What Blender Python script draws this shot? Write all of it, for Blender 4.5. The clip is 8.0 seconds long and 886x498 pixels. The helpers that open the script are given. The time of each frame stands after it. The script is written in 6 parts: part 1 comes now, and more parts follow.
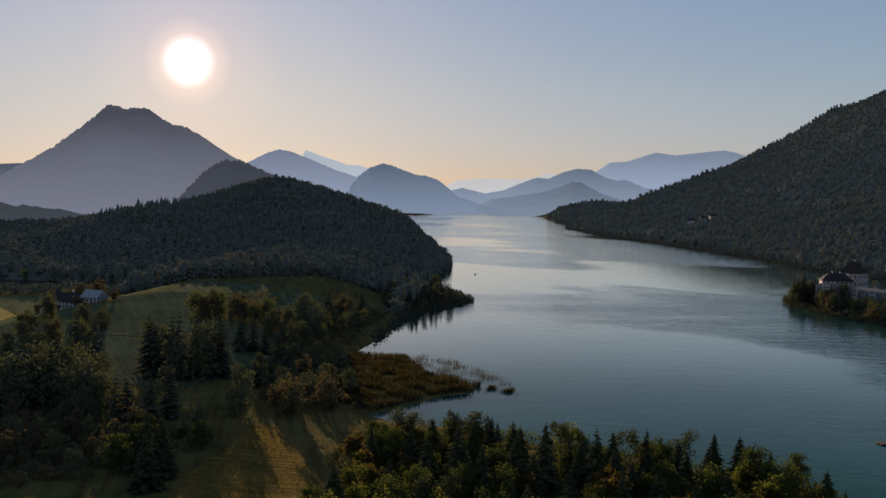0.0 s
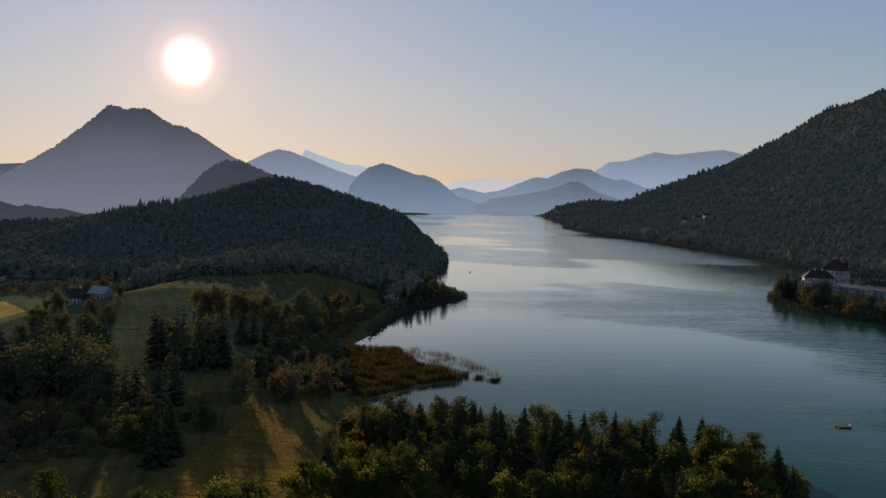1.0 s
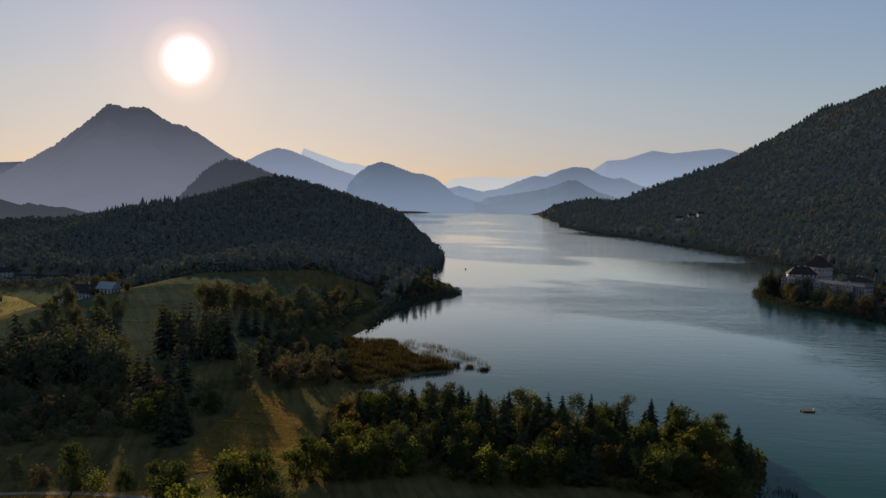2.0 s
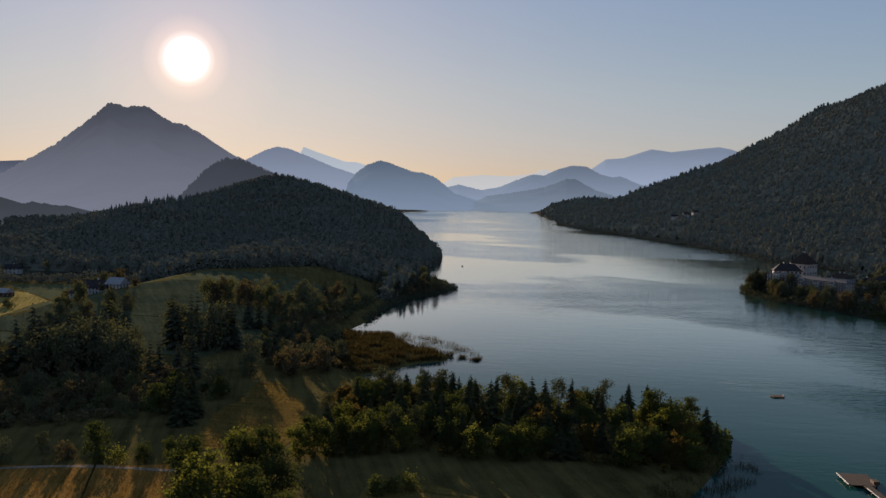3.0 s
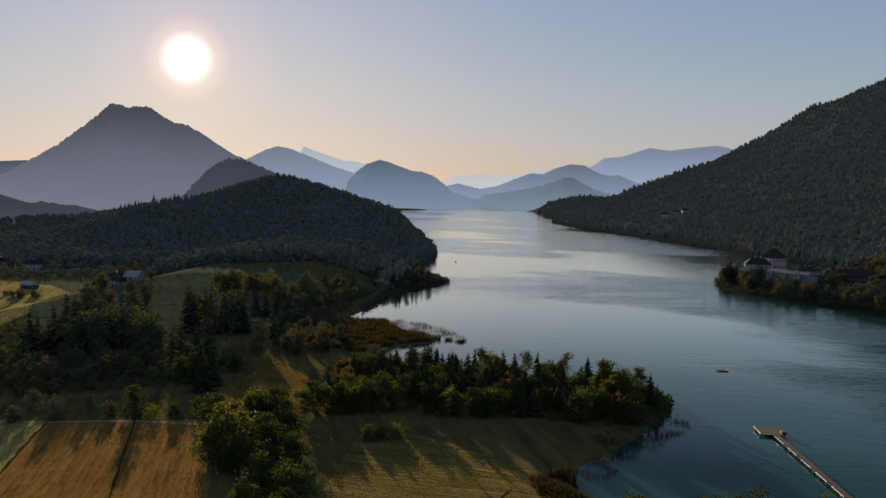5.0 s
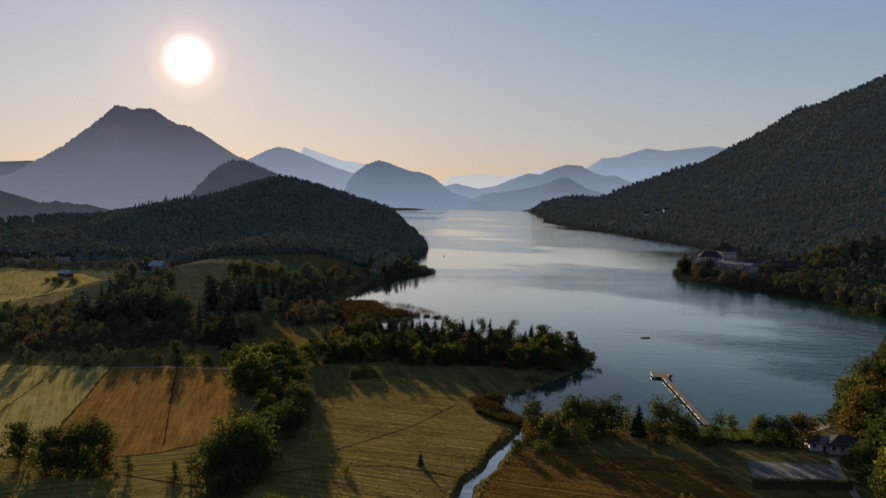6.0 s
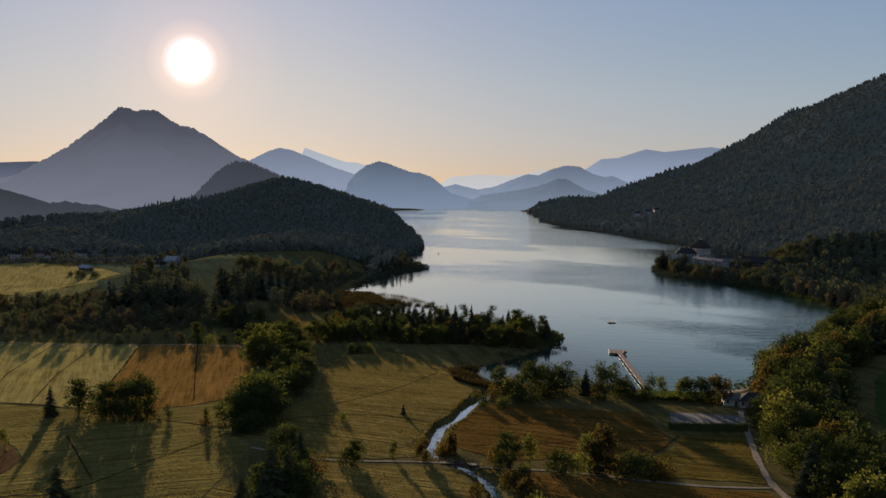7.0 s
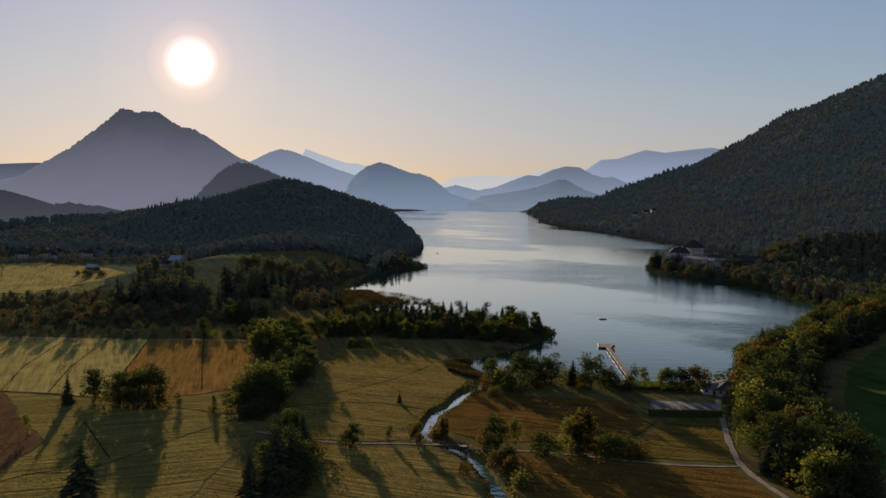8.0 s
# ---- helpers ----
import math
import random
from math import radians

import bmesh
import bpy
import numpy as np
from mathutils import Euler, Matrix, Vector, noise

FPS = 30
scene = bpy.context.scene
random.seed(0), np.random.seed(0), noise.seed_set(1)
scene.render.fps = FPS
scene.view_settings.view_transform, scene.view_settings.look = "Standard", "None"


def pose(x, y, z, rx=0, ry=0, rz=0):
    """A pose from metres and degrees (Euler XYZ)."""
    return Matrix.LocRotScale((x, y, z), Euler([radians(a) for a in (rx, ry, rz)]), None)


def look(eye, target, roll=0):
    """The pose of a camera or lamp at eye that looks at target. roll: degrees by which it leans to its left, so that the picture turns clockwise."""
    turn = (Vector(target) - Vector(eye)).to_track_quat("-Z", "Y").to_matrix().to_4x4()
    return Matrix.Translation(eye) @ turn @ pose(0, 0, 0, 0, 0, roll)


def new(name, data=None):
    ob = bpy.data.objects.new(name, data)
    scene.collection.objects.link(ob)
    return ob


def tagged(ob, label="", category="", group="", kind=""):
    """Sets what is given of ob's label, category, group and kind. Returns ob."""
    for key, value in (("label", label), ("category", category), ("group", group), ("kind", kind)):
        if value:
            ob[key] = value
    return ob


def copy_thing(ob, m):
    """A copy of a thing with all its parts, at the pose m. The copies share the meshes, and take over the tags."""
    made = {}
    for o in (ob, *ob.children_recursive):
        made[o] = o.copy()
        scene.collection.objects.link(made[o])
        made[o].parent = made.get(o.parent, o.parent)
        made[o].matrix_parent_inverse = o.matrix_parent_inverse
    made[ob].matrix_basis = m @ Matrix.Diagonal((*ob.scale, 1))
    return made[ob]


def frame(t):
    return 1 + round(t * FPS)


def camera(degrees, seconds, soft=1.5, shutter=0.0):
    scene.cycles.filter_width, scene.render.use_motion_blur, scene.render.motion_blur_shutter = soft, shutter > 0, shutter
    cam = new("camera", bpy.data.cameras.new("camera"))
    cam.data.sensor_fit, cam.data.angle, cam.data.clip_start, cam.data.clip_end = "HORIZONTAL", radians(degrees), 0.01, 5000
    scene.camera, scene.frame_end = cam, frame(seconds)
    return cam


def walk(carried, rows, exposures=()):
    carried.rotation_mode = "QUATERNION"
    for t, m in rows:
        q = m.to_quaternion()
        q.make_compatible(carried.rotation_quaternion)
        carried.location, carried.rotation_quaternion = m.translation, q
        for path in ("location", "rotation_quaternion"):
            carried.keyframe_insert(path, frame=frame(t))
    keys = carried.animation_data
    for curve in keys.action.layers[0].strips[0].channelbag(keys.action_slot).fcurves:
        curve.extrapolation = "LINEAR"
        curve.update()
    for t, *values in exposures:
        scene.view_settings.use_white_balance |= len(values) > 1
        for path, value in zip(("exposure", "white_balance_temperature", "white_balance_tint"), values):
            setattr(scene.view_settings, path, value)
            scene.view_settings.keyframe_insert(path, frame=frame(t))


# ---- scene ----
cam = camera(52.0, 8.0)
PATH = [
    (0, (-0.338, -1.215, 27.037), (-2.329, 18.652, 25.872), 0.81),
    (0.5, (0.754, -4.694, 27.010), (-1.232, 15.172, 25.842), 0.84),
    (1, (1.832, -8.416, 27.126), (-0.152, 11.451, 25.950), 0.77),
    (1.5, (2.743, -12.216, 27.214), (0.776, 7.651, 26.023), 0.76),
    (3, (5.272, -23.754, 27.436), (3.324, -3.888, 26.195), 0.78),
    (3.5, (6.147, -27.768, 27.484), (4.202, -7.902, 26.234), 0.72),
    (4, (7.063, -31.806, 27.570), (5.118, -11.941, 26.307), 0.67),
    (4.5, (7.919, -35.960, 27.579), (5.974, -16.095, 26.313), 0.66),
    (4.6, (8.125, -36.797, 27.585), (6.179, -16.932, 26.318), 0.66),
    (4.7, (8.331, -37.634, 27.590), (6.385, -17.770, 26.323), 0.66),
    (4.8, (8.559, -38.564, 27.596), (6.613, -18.700, 26.329), 0.66),
    (4.9, (8.834, -39.680, 27.603), (6.886, -19.816, 26.336), 0.66),
    (5, (9.184, -41.106, 27.612), (7.236, -21.242, 26.345), 0.66),
    (5.1, (9.642, -42.966, 27.624), (7.693, -23.102, 26.357), 0.66),
    (5.2, (10.190, -45.198, 27.638), (8.241, -25.334, 26.371), 0.66),
    (5.3, (10.876, -47.988, 27.656), (8.926, -28.123, 26.388), 0.66),
    (5.4, (11.699, -51.336, 27.677), (9.749, -31.471, 26.409), 0.66),
    (5.5, (12.606, -55.024, 27.701), (10.655, -35.160, 26.433), 0.66),
    (5.6, (13.520, -58.744, 27.724), (11.569, -38.880, 26.456), 0.66),
    (5.7, (14.435, -62.464, 27.748), (12.483, -42.600, 26.480), 0.66),
    (5.8, (15.349, -66.184, 27.771), (13.397, -46.320, 26.503), 0.66),
    (5.9, (16.264, -69.904, 27.795), (14.311, -50.040, 26.527), 0.66),
    (6, (17.178, -73.624, 27.819), (15.224, -53.760, 26.550), 0.66),
    (6.1, (18.049, -77.388, 27.805), (16.094, -57.524, 26.539), 0.66),
    (6.2, (18.920, -81.152, 27.791), (16.963, -61.288, 26.528), 0.66),
    (6.3, (19.791, -84.916, 27.777), (17.832, -65.052, 26.517), 0.66),
    (6.4, (20.531, -88.115, 27.766), (18.571, -68.251, 26.508), 0.66),
    (6.5, (21.054, -90.373, 27.757), (19.092, -70.509, 26.502), 0.66),
    (6.6, (21.340, -91.646, 27.809), (19.376, -71.782, 26.554), 0.67),
    (6.7, (21.537, -92.524, 27.845), (19.571, -72.661, 26.589), 0.67),
    (6.8, (21.687, -93.191, 27.872), (19.719, -73.328, 26.616), 0.67),
    (6.9, (21.830, -93.827, 27.898), (19.861, -73.964, 26.642), 0.67),
    (7, (21.966, -94.433, 27.923), (19.995, -74.570, 26.666), 0.68),
    (7.5, (22.819, -97.910, 27.931), (20.833, -78.047, 26.694), 0.60),
    (8, (23.579, -101.232, 27.943), (21.591, -81.370, 26.704), 0.62),
]
walk(cam, [(t, look(eye, target, roll)) for t, eye, target, roll in PATH],
     [(0.0, 1.47, 5980, 18), (8.0, 1.47, 5980, 18)])
K = 0.31            # the whole site is laid out in metres on the ground and built at this size

# ---- sky, sun, exposure ----
SUN_AZ, SUN_EL = math.atan2(-0.390, 1.0), radians(7.72)
world = bpy.data.worlds.new("sky")
scene.world = world
world.use_nodes = True
wn = world.node_tree
sky = wn.nodes.new("ShaderNodeTexSky")
sky.sky_type = "NISHITA"
sky.sun_disc = False
sky.sun_elevation = SUN_EL
sky.sun_rotation = SUN_AZ
sky.altitude = 700
sky.air_density = 1.0
sky.dust_density = 0.6
sky.ozone_density = 2.6
wn.nodes["Background"].inputs["Strength"].default_value = 0.097
even = wn.nodes.new("ShaderNodeGamma")       # gamma flattens the sky's contrast and lifts the fill light
even.inputs["Gamma"].default_value = 0.34
wn.links.new(sky.outputs[0], even.inputs["Color"])
vivid = wn.nodes.new("ShaderNodeHueSaturation")
vivid.inputs["Saturation"].default_value = 1.50
wn.links.new(even.outputs[0], vivid.inputs["Color"])
tilt = wn.nodes.new("ShaderNodeTexCoord")       # rose tint low down, bluer higher up, brightened overhead to fill the shade
rise = wn.nodes.new("ShaderNodeSeparateXYZ")
wn.links.new(tilt.outputs["Generated"], rise.inputs[0])
air = wn.nodes.new("ShaderNodeValToRGB")
for k, (z, c) in enumerate(((0.0, (1.02, 0.915, 0.92)), (1.0, (1.25, 1.15, 1.09)), (0.11, (0.99, 0.955, 0.905)), (0.27, (0.87, 0.89, 0.975)))):
    e = air.color_ramp.elements[k] if k < 2 else air.color_ramp.elements.new(z)
    e.position, e.color = z, (*c, 1)
wn.links.new(rise.outputs["Z"], air.inputs["Fac"])
tinted = wn.nodes.new("ShaderNodeMix")
tinted.data_type, tinted.blend_type = "RGBA", "MULTIPLY"
tinted.inputs[0].default_value = 1.0
wn.links.new(vivid.outputs[0], tinted.inputs[6])
wn.links.new(air.outputs[0], tinted.inputs[7])
wn.links.new(tinted.outputs[2], wn.nodes["Background"].inputs["Color"])

sun_way = Vector((math.sin(SUN_AZ) * math.cos(SUN_EL), math.cos(SUN_AZ) * math.cos(SUN_EL), math.sin(SUN_EL)))
lamp = bpy.data.lights.new("sunlight", "SUN")
lamp.energy, lamp.angle, lamp.color = 5.0, radians(0.6), (1.0, 0.77, 0.50)
sunlight = new("sunlight", lamp)
sunlight.matrix_world = look(sun_way * 3000, (0, 0, 0))


# ---- materials ----
def nodes_of(name):
    m = bpy.data.materials.new(name)
    m.use_nodes = True
    nt = m.node_tree
    return m, nt, nt.nodes["Principled BSDF"]


def node(nt, kind, **values):
    n = nt.nodes.new(kind)
    for key, value in values.items():
        n.inputs[key.replace("_", " ")].default_value = value
    return n


def noise_tex(nt, size, detail=4.0, rough=0.55, coords="Object", stretch=(1, 1, 1), turn=0.0):
    """Noise whose features are about so many metres on the ground."""
    tc = nt.nodes.new("ShaderNodeTexCoord")
    mp = nt.nodes.new("ShaderNodeMapping")
    mp.vector_type = "TEXTURE"
    mp.inputs["Scale"].default_value = [size * K * s for s in stretch]
    mp.inputs["Rotation"].default_value = (0, 0, turn)
    nz = node(nt, "ShaderNodeTexNoise", Scale=1.0, Detail=detail, Roughness=rough)
    nt.links.new(tc.outputs[coords], mp.inputs["Vector"])
    nt.links.new(mp.outputs["Vector"], nz.inputs["Vector"])
    return nz.outputs["Fac"]


def ramp(nt, fac, stops):
    r = nt.nodes.new("ShaderNodeValToRGB")
    e = r.color_ramp.elements
    while len(e) < len(stops):
        e.new(0.5)
    for k, (p, c) in zip(e, stops):
        k.position, k.color = p, (*c, 1)
    nt.links.new(fac, r.inputs["Fac"])
    return r.outputs["Color"]


def mixed(nt, fac, a, b, mode="MIX"):
    m = nt.nodes.new("ShaderNodeMix")
    m.data_type, m.blend_type = "RGBA", mode
    for socket, value in ((m.inputs[0], fac), (m.inputs[6], a), (m.inputs[7], b)):
        if hasattr(value, "default_value"):
            nt.links.new(value, socket)
        elif isinstance(value, tuple):
            socket.default_value = (*value, 1)
        else:
            socket.default_value = value
    return m.outputs[2]


def bumped(nt, bsdf, height, distance, strength=0.6):
    b = node(nt, "ShaderNodeBump", Strength=strength, Distance=distance * K)
    nt.links.new(height, b.inputs["Height"])
    nt.links.new(b.outputs["Normal"], bsdf.inputs["Normal"])


def plain(name, colour, rough=0.8, size=1.5, vary=0.25, metal=0.0, bump=0.03, gloss=0.1):
    m, nt, bsdf = nodes_of(name)
    bsdf.inputs["Specular IOR Level"].default_value = gloss
    dark = tuple(c * (1 - vary) for c in colour)
    light = tuple(min(1, c * (1 + vary)) for c in colour)
    f = noise_tex(nt, size, 6)
    nt.links.new(ramp(nt, f, [(0.3, dark), (0.7, light)]), bsdf.inputs["Base Color"])
    bsdf.inputs["Roughness"].default_value = rough
    bsdf.inputs["Metallic"].default_value = metal
    bumped(nt, bsdf, noise_tex(nt, size * 0.3, 3), bump)
    return m


def field(name, dark, light, turn=0.0, rows=3.0, streak=0.5, bump=0.6):
    """Mown or standing grass, in streaks along the way it was mown."""
    m, nt, bsdf = nodes_of(name)
    big = noise_tex(nt, 30, 4)
    fine = noise_tex(nt, 0.9, 4, 0.7)
    line = noise_tex(nt, rows, 3, 0.6, stretch=(1, 22, 1), turn=turn)
    swath = noise_tex(nt, rows * 4.5, 3, 0.55, stretch=(1, 16, 1), turn=turn)
    deep, pale = tuple(c * 0.35 for c in dark), tuple(min(1, c * 1.5) for c in light)
    base = ramp(nt, big, [(0.3, dark), (0.72, light)])
    base = mixed(nt, 0.50, base, ramp(nt, swath, [(0.36, tuple(c * 0.6 for c in dark)), (0.64, tuple(min(1, c * 1.25) for c in light))]))
    base = mixed(nt, streak, base, ramp(nt, line, [(0.36, deep), (0.50, light), (0.64, pale)]))
    patch = noise_tex(nt, 11, 5, 0.65)
    base = mixed(nt, 0.30, base, ramp(nt, patch, [(0.36, deep), (0.60, light)]))
    base = mixed(nt, 0.22, base, ramp(nt, fine, [(0.3, deep), (0.7, pale)]))
    nt.links.new(base, bsdf.inputs["Base Color"])
    bsdf.inputs["Roughness"].default_value = 0.9
    bsdf.inputs["Specular IOR Level"].default_value = 0.0
    add = nt.nodes.new("ShaderNodeMath")
    add.operation = "MULTIPLY_ADD"
    add.inputs[1].default_value = 0.15
    nt.links.new(fine, add.inputs[0])
    nt.links.new(line, add.inputs[2])
    bumped(nt, bsdf, add.outputs[0], bump, 0.9)
    return m


def foliage(name, dark, light, glow=0.45, rough=0.6, soft=0.45):
    """Leaves that let some light through; every leaf and every tree a little different."""
    m, nt, bsdf = nodes_of(name)
    geo = nt.nodes.new("ShaderNodeNewGeometry")
    info = nt.nodes.new("ShaderNodeObjectInfo")
    mid = nt.nodes.new("ShaderNodeMath")
    mid.operation = "ADD"
    half = nt.nodes.new("ShaderNodeMath")
    half.operation = "MULTIPLY"
    half.inputs[1].default_value = 0.5
    nt.links.new(geo.outputs["Random Per Island"], mid.inputs[0])
    nt.links.new(info.outputs["Random"], mid.inputs[1])
    nt.links.new(mid.outputs[0], half.inputs[0])
    col = ramp(nt, half.outputs[0], [(0.1, dark), (0.9, light)])
    nt.links.new(col, bsdf.inputs["Base Color"])
    bsdf.inputs["Roughness"].default_value = rough
    bsdf.inputs["Specular IOR Level"].default_value = 0.0
    tr = nt.nodes.new("ShaderNodeBsdfTranslucent")
    nt.links.new(mixed(nt, 1.0, col, (1.0, 0.95, 0.45), "MULTIPLY"), tr.inputs["Color"])
    lean = nt.nodes.new("ShaderNodeMix")        # shading normal leaned up and towards the camera, so crowns look evenly lit
    lean.data_type = "VECTOR"
    lean.inputs[0].default_value = soft
    nt.links.new(geo.outputs["Normal"], lean.inputs[4])
    lean.inputs[5].default_value = (0.0, -0.25, 0.97)
    unit = nt.nodes.new("ShaderNodeVectorMath")
    unit.operation = "NORMALIZE"
    nt.links.new(lean.outputs[1], unit.inputs[0])
    nt.links.new(unit.outputs[0], bsdf.inputs["Normal"])
    mx = nt.nodes.new("ShaderNodeMixShader")
    mx.inputs["Fac"].default_value = glow
    nt.links.new(bsdf.outputs[0], mx.inputs[1])
    nt.links.new(tr.outputs[0], mx.inputs[2])
    nt.links.new(mx.outputs[0], nt.nodes["Material Output"].inputs["Surface"])
    return m


def emissive_haze(name, body, veil, z_low, z_high, low=1.0, high=0.4):
    """Far ranges as a backdrop: haze painted on as a faint surface glow, more so down in the valleys."""
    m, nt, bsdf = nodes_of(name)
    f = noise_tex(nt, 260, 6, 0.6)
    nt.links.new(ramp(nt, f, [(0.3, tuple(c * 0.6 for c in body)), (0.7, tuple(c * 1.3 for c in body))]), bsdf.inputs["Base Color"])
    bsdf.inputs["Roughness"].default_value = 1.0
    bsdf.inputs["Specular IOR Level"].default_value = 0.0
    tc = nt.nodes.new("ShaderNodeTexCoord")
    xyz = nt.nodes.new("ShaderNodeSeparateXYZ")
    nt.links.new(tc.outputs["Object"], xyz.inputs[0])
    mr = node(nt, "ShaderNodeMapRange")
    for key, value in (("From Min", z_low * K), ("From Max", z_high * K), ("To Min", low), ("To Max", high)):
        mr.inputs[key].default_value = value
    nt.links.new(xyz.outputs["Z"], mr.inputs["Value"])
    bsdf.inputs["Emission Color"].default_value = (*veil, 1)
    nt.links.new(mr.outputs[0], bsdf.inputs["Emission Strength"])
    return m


def lake_water(name, shines):
    """Wind waves over a slow swell, calm lanes between the ruffled water, sheltered bays nearly smooth."""
    m, nt, bsdf = nodes_of(name)
    bsdf.inputs["Specular IOR Level"].default_value = 0.0
    bsdf.inputs["Roughness"].default_value = 1.0
    nt.links.new(ramp(nt, noise_tex(nt, 90, 4), [(0.35, (0.007, 0.036, 0.033)), (0.7, (0.010, 0.050, 0.045))]), bsdf.inputs["Base Color"])

    def spread(value, lo, hi, to_lo, to_hi):
        r = node(nt, "ShaderNodeMapRange")
        for key, v in (("From Min", lo), ("From Max", hi), ("To Min", to_lo), ("To Max", to_hi)):
            r.inputs[key].default_value = v
        nt.links.new(value, r.inputs["Value"])
        return r.outputs[0]

    def times(a, b, how="MULTIPLY"):
        n = nt.nodes.new("ShaderNodeMath")
        n.operation = how
        nt.links.new(a, n.inputs[0])
        nt.links.new(b, n.inputs[1])
        return n.outputs[0]

    lanes = spread(noise_tex(nt, 420, 4, 0.5, stretch=(1.0, 2.2, 1), turn=0.85), 0.462, 0.498, 0.18, 0.90)
    gusts = spread(noise_tex(nt, 60, 5, 0.6, stretch=(3.0, 1.0, 1), turn=0.2), 0.35, 0.65, 0.60, 1.25)
    rough = times(lanes, gusts)
    for x, y, r in ((-70, 560, 150), (40, 190, 75), (-40, 352, 45)):       # lee of the western shore
        tc = nt.nodes.new("ShaderNodeTexCoord")
        gap = nt.nodes.new("ShaderNodeVectorMath")
        gap.operation = "DISTANCE"
        gap.inputs[1].default_value = (x * K, y * K, 0)
        nt.links.new(tc.outputs["Object"], gap.inputs[0])
        rough = times(rough, spread(gap.outputs["Value"], 0.45 * r * K, r * K, 0.18, 1.0))
    wave = noise_tex(nt, 2.4, 3, 0.55, stretch=(2.6, 1.0, 1), turn=0.12)
    swell = noise_tex(nt, 7.0, 2, 0.5, stretch=(3.0, 1.0, 1), turn=-0.1)
    height = nt.nodes.new("ShaderNodeMath")
    height.operation = "MULTIPLY_ADD"
    height.inputs[1].default_value = 1.2
    nt.links.new(swell, height.inputs[0])
    nt.links.new(wave, height.inputs[2])
    b = node(nt, "ShaderNodeBump", Distance=0.36 * K)
    nt.links.new(rough, b.inputs["Strength"])
    nt.links.new(height.outputs[0], b.inputs["Height"])
    shine = nt.nodes.new("ShaderNodeBsdfGlossy")
    shine.inputs["Roughness"].default_value = 0.05
    graze = nt.nodes.new("ShaderNodeLayerWeight")
    graze.inputs["Blend"].default_value = 0.5
    ripple = node(nt, "ShaderNodeBump", Distance=0.24 * K)
    nt.links.new(rough, ripple.inputs["Strength"])
    nt.links.new(height.outputs[0], ripple.inputs["Height"])
    nt.links.new(ripple.outputs["Normal"], graze.inputs["Normal"])
    shine.inputs["Color"].default_value = (1.0, 0.99, 0.93, 1)
    nt.links.new(b.outputs["Normal"], shine.inputs["Normal"])
    gloss = ramp(nt, graze.outputs["Facing"], [(at_angle, (share,) * 3) for at_angle, share in shines])
    mx = nt.nodes.new("ShaderNodeMixShader")
    nt.links.new(gloss, mx.inputs["Fac"])
    nt.links.new(bsdf.outputs[0], mx.inputs[1])
    nt.links.new(shine.outputs[0], mx.inputs[2])
    nt.links.new(mx.outputs[0], nt.nodes["Material Output"].inputs["Surface"])
    return m


M_GROUND = field("meadow_grass", (0.046, 0.040, 0.015), (0.098, 0.080, 0.030), 0.3, 3.0, 0.40, 0.9)
M_FLOOR = plain("forest_floor", (0.045, 0.043, 0.032), 0.95, 8, 0.5, bump=0.4, gloss=0.0)
M_OCHRE = field("ochre_stubble", (0.100, 0.055, 0.014), (0.200, 0.112, 0.030), 0.30, 1.5, 0.55, 0.8)
M_PALE = field("pale_meadow", (0.122, 0.099, 0.032), (0.255, 0.204, 0.068), 0.45, 1.6, 0.5, 0.8)
M_GREEN = field("green_meadow", (0.056, 0.048, 0.014), (0.140, 0.112, 0.034), -1.1, 1.8, 0.55, 1.0)
M_WET = field("wet_meadow_grass", (0.058, 0.047, 0.014), (0.150, 0.112, 0.034), 1.30, 1.9, 0.52, 1.0)
M_MOWN = field("mown_grass", (0.046, 0.034, 0.008), (0.098, 0.071, 0.017), 1.40, 1.7, 0.55, 0.9)
# brown grass, darkened further with the shore trees' shade in its colour
M_BROWN = field("brown_shaded_meadow", (0.044, 0.026, 0.007), (0.100, 0.058, 0.015), 1.23, 1.9, 0.62, 1.0)
M_RUST = field("rusty_meadow", (0.048, 0.029, 0.014), (0.092, 0.055, 0.027), 0.3, 2.0, 0.4)
M_LUSH = field("lush_meadow", (0.020, 0.034, 0.009), (0.046, 0.064, 0.017), 0.2, 5.0, 0.3)
# pasture green darkened in its colour to stand for shade
M_PASTURE_SHADE = field("shaded_pasture_grass", (0.042, 0.050, 0.028), (0.082, 0.090, 0.050), 0.5, 4.0, 0.3)
M_CLEARING = field("sunlit_clearing_grass", (0.058, 0.040, 0.012), (0.130, 0.088, 0.026), 1.45, 1.9, 0.5, 0.9)
M_WATER = lake_water("lake_water", ((0.0, 0.03), (0.62, 0.05), (0.72, 0.065), (0.80, 0.25), (0.88, 0.76), (0.96, 0.97)))
M_STREAM = lake_water("stream_water", ((0.0, 0.05), (0.50, 0.14), (0.64, 0.34), (0.74, 0.60), (0.84, 0.86), (0.96, 0.97)))
M_GRAVEL = plain("pale_gravel", (0.18, 0.150, 0.118), 0.95, 2.0, 0.25, bump=0.01, gloss=0.0)
M_DITCH = plain("ditch_earth", (0.026, 0.021, 0.010), 1.0, 2.0, 0.4, bump=0.005, gloss=0.0)
M_BARK = plain("bark", (0.075, 0.055, 0.038), 0.95, 0.6, 0.4)
M_LEAF = foliage("broadleaf", (0.030, 0.038, 0.014), (0.060, 0.070, 0.023), 0.27, 0.7, 0.4)
M_LIGHT = foliage("light_broadleaf", (0.050, 0.058, 0.017), (0.094, 0.100, 0.028), 0.45, 0.7, 0.4)
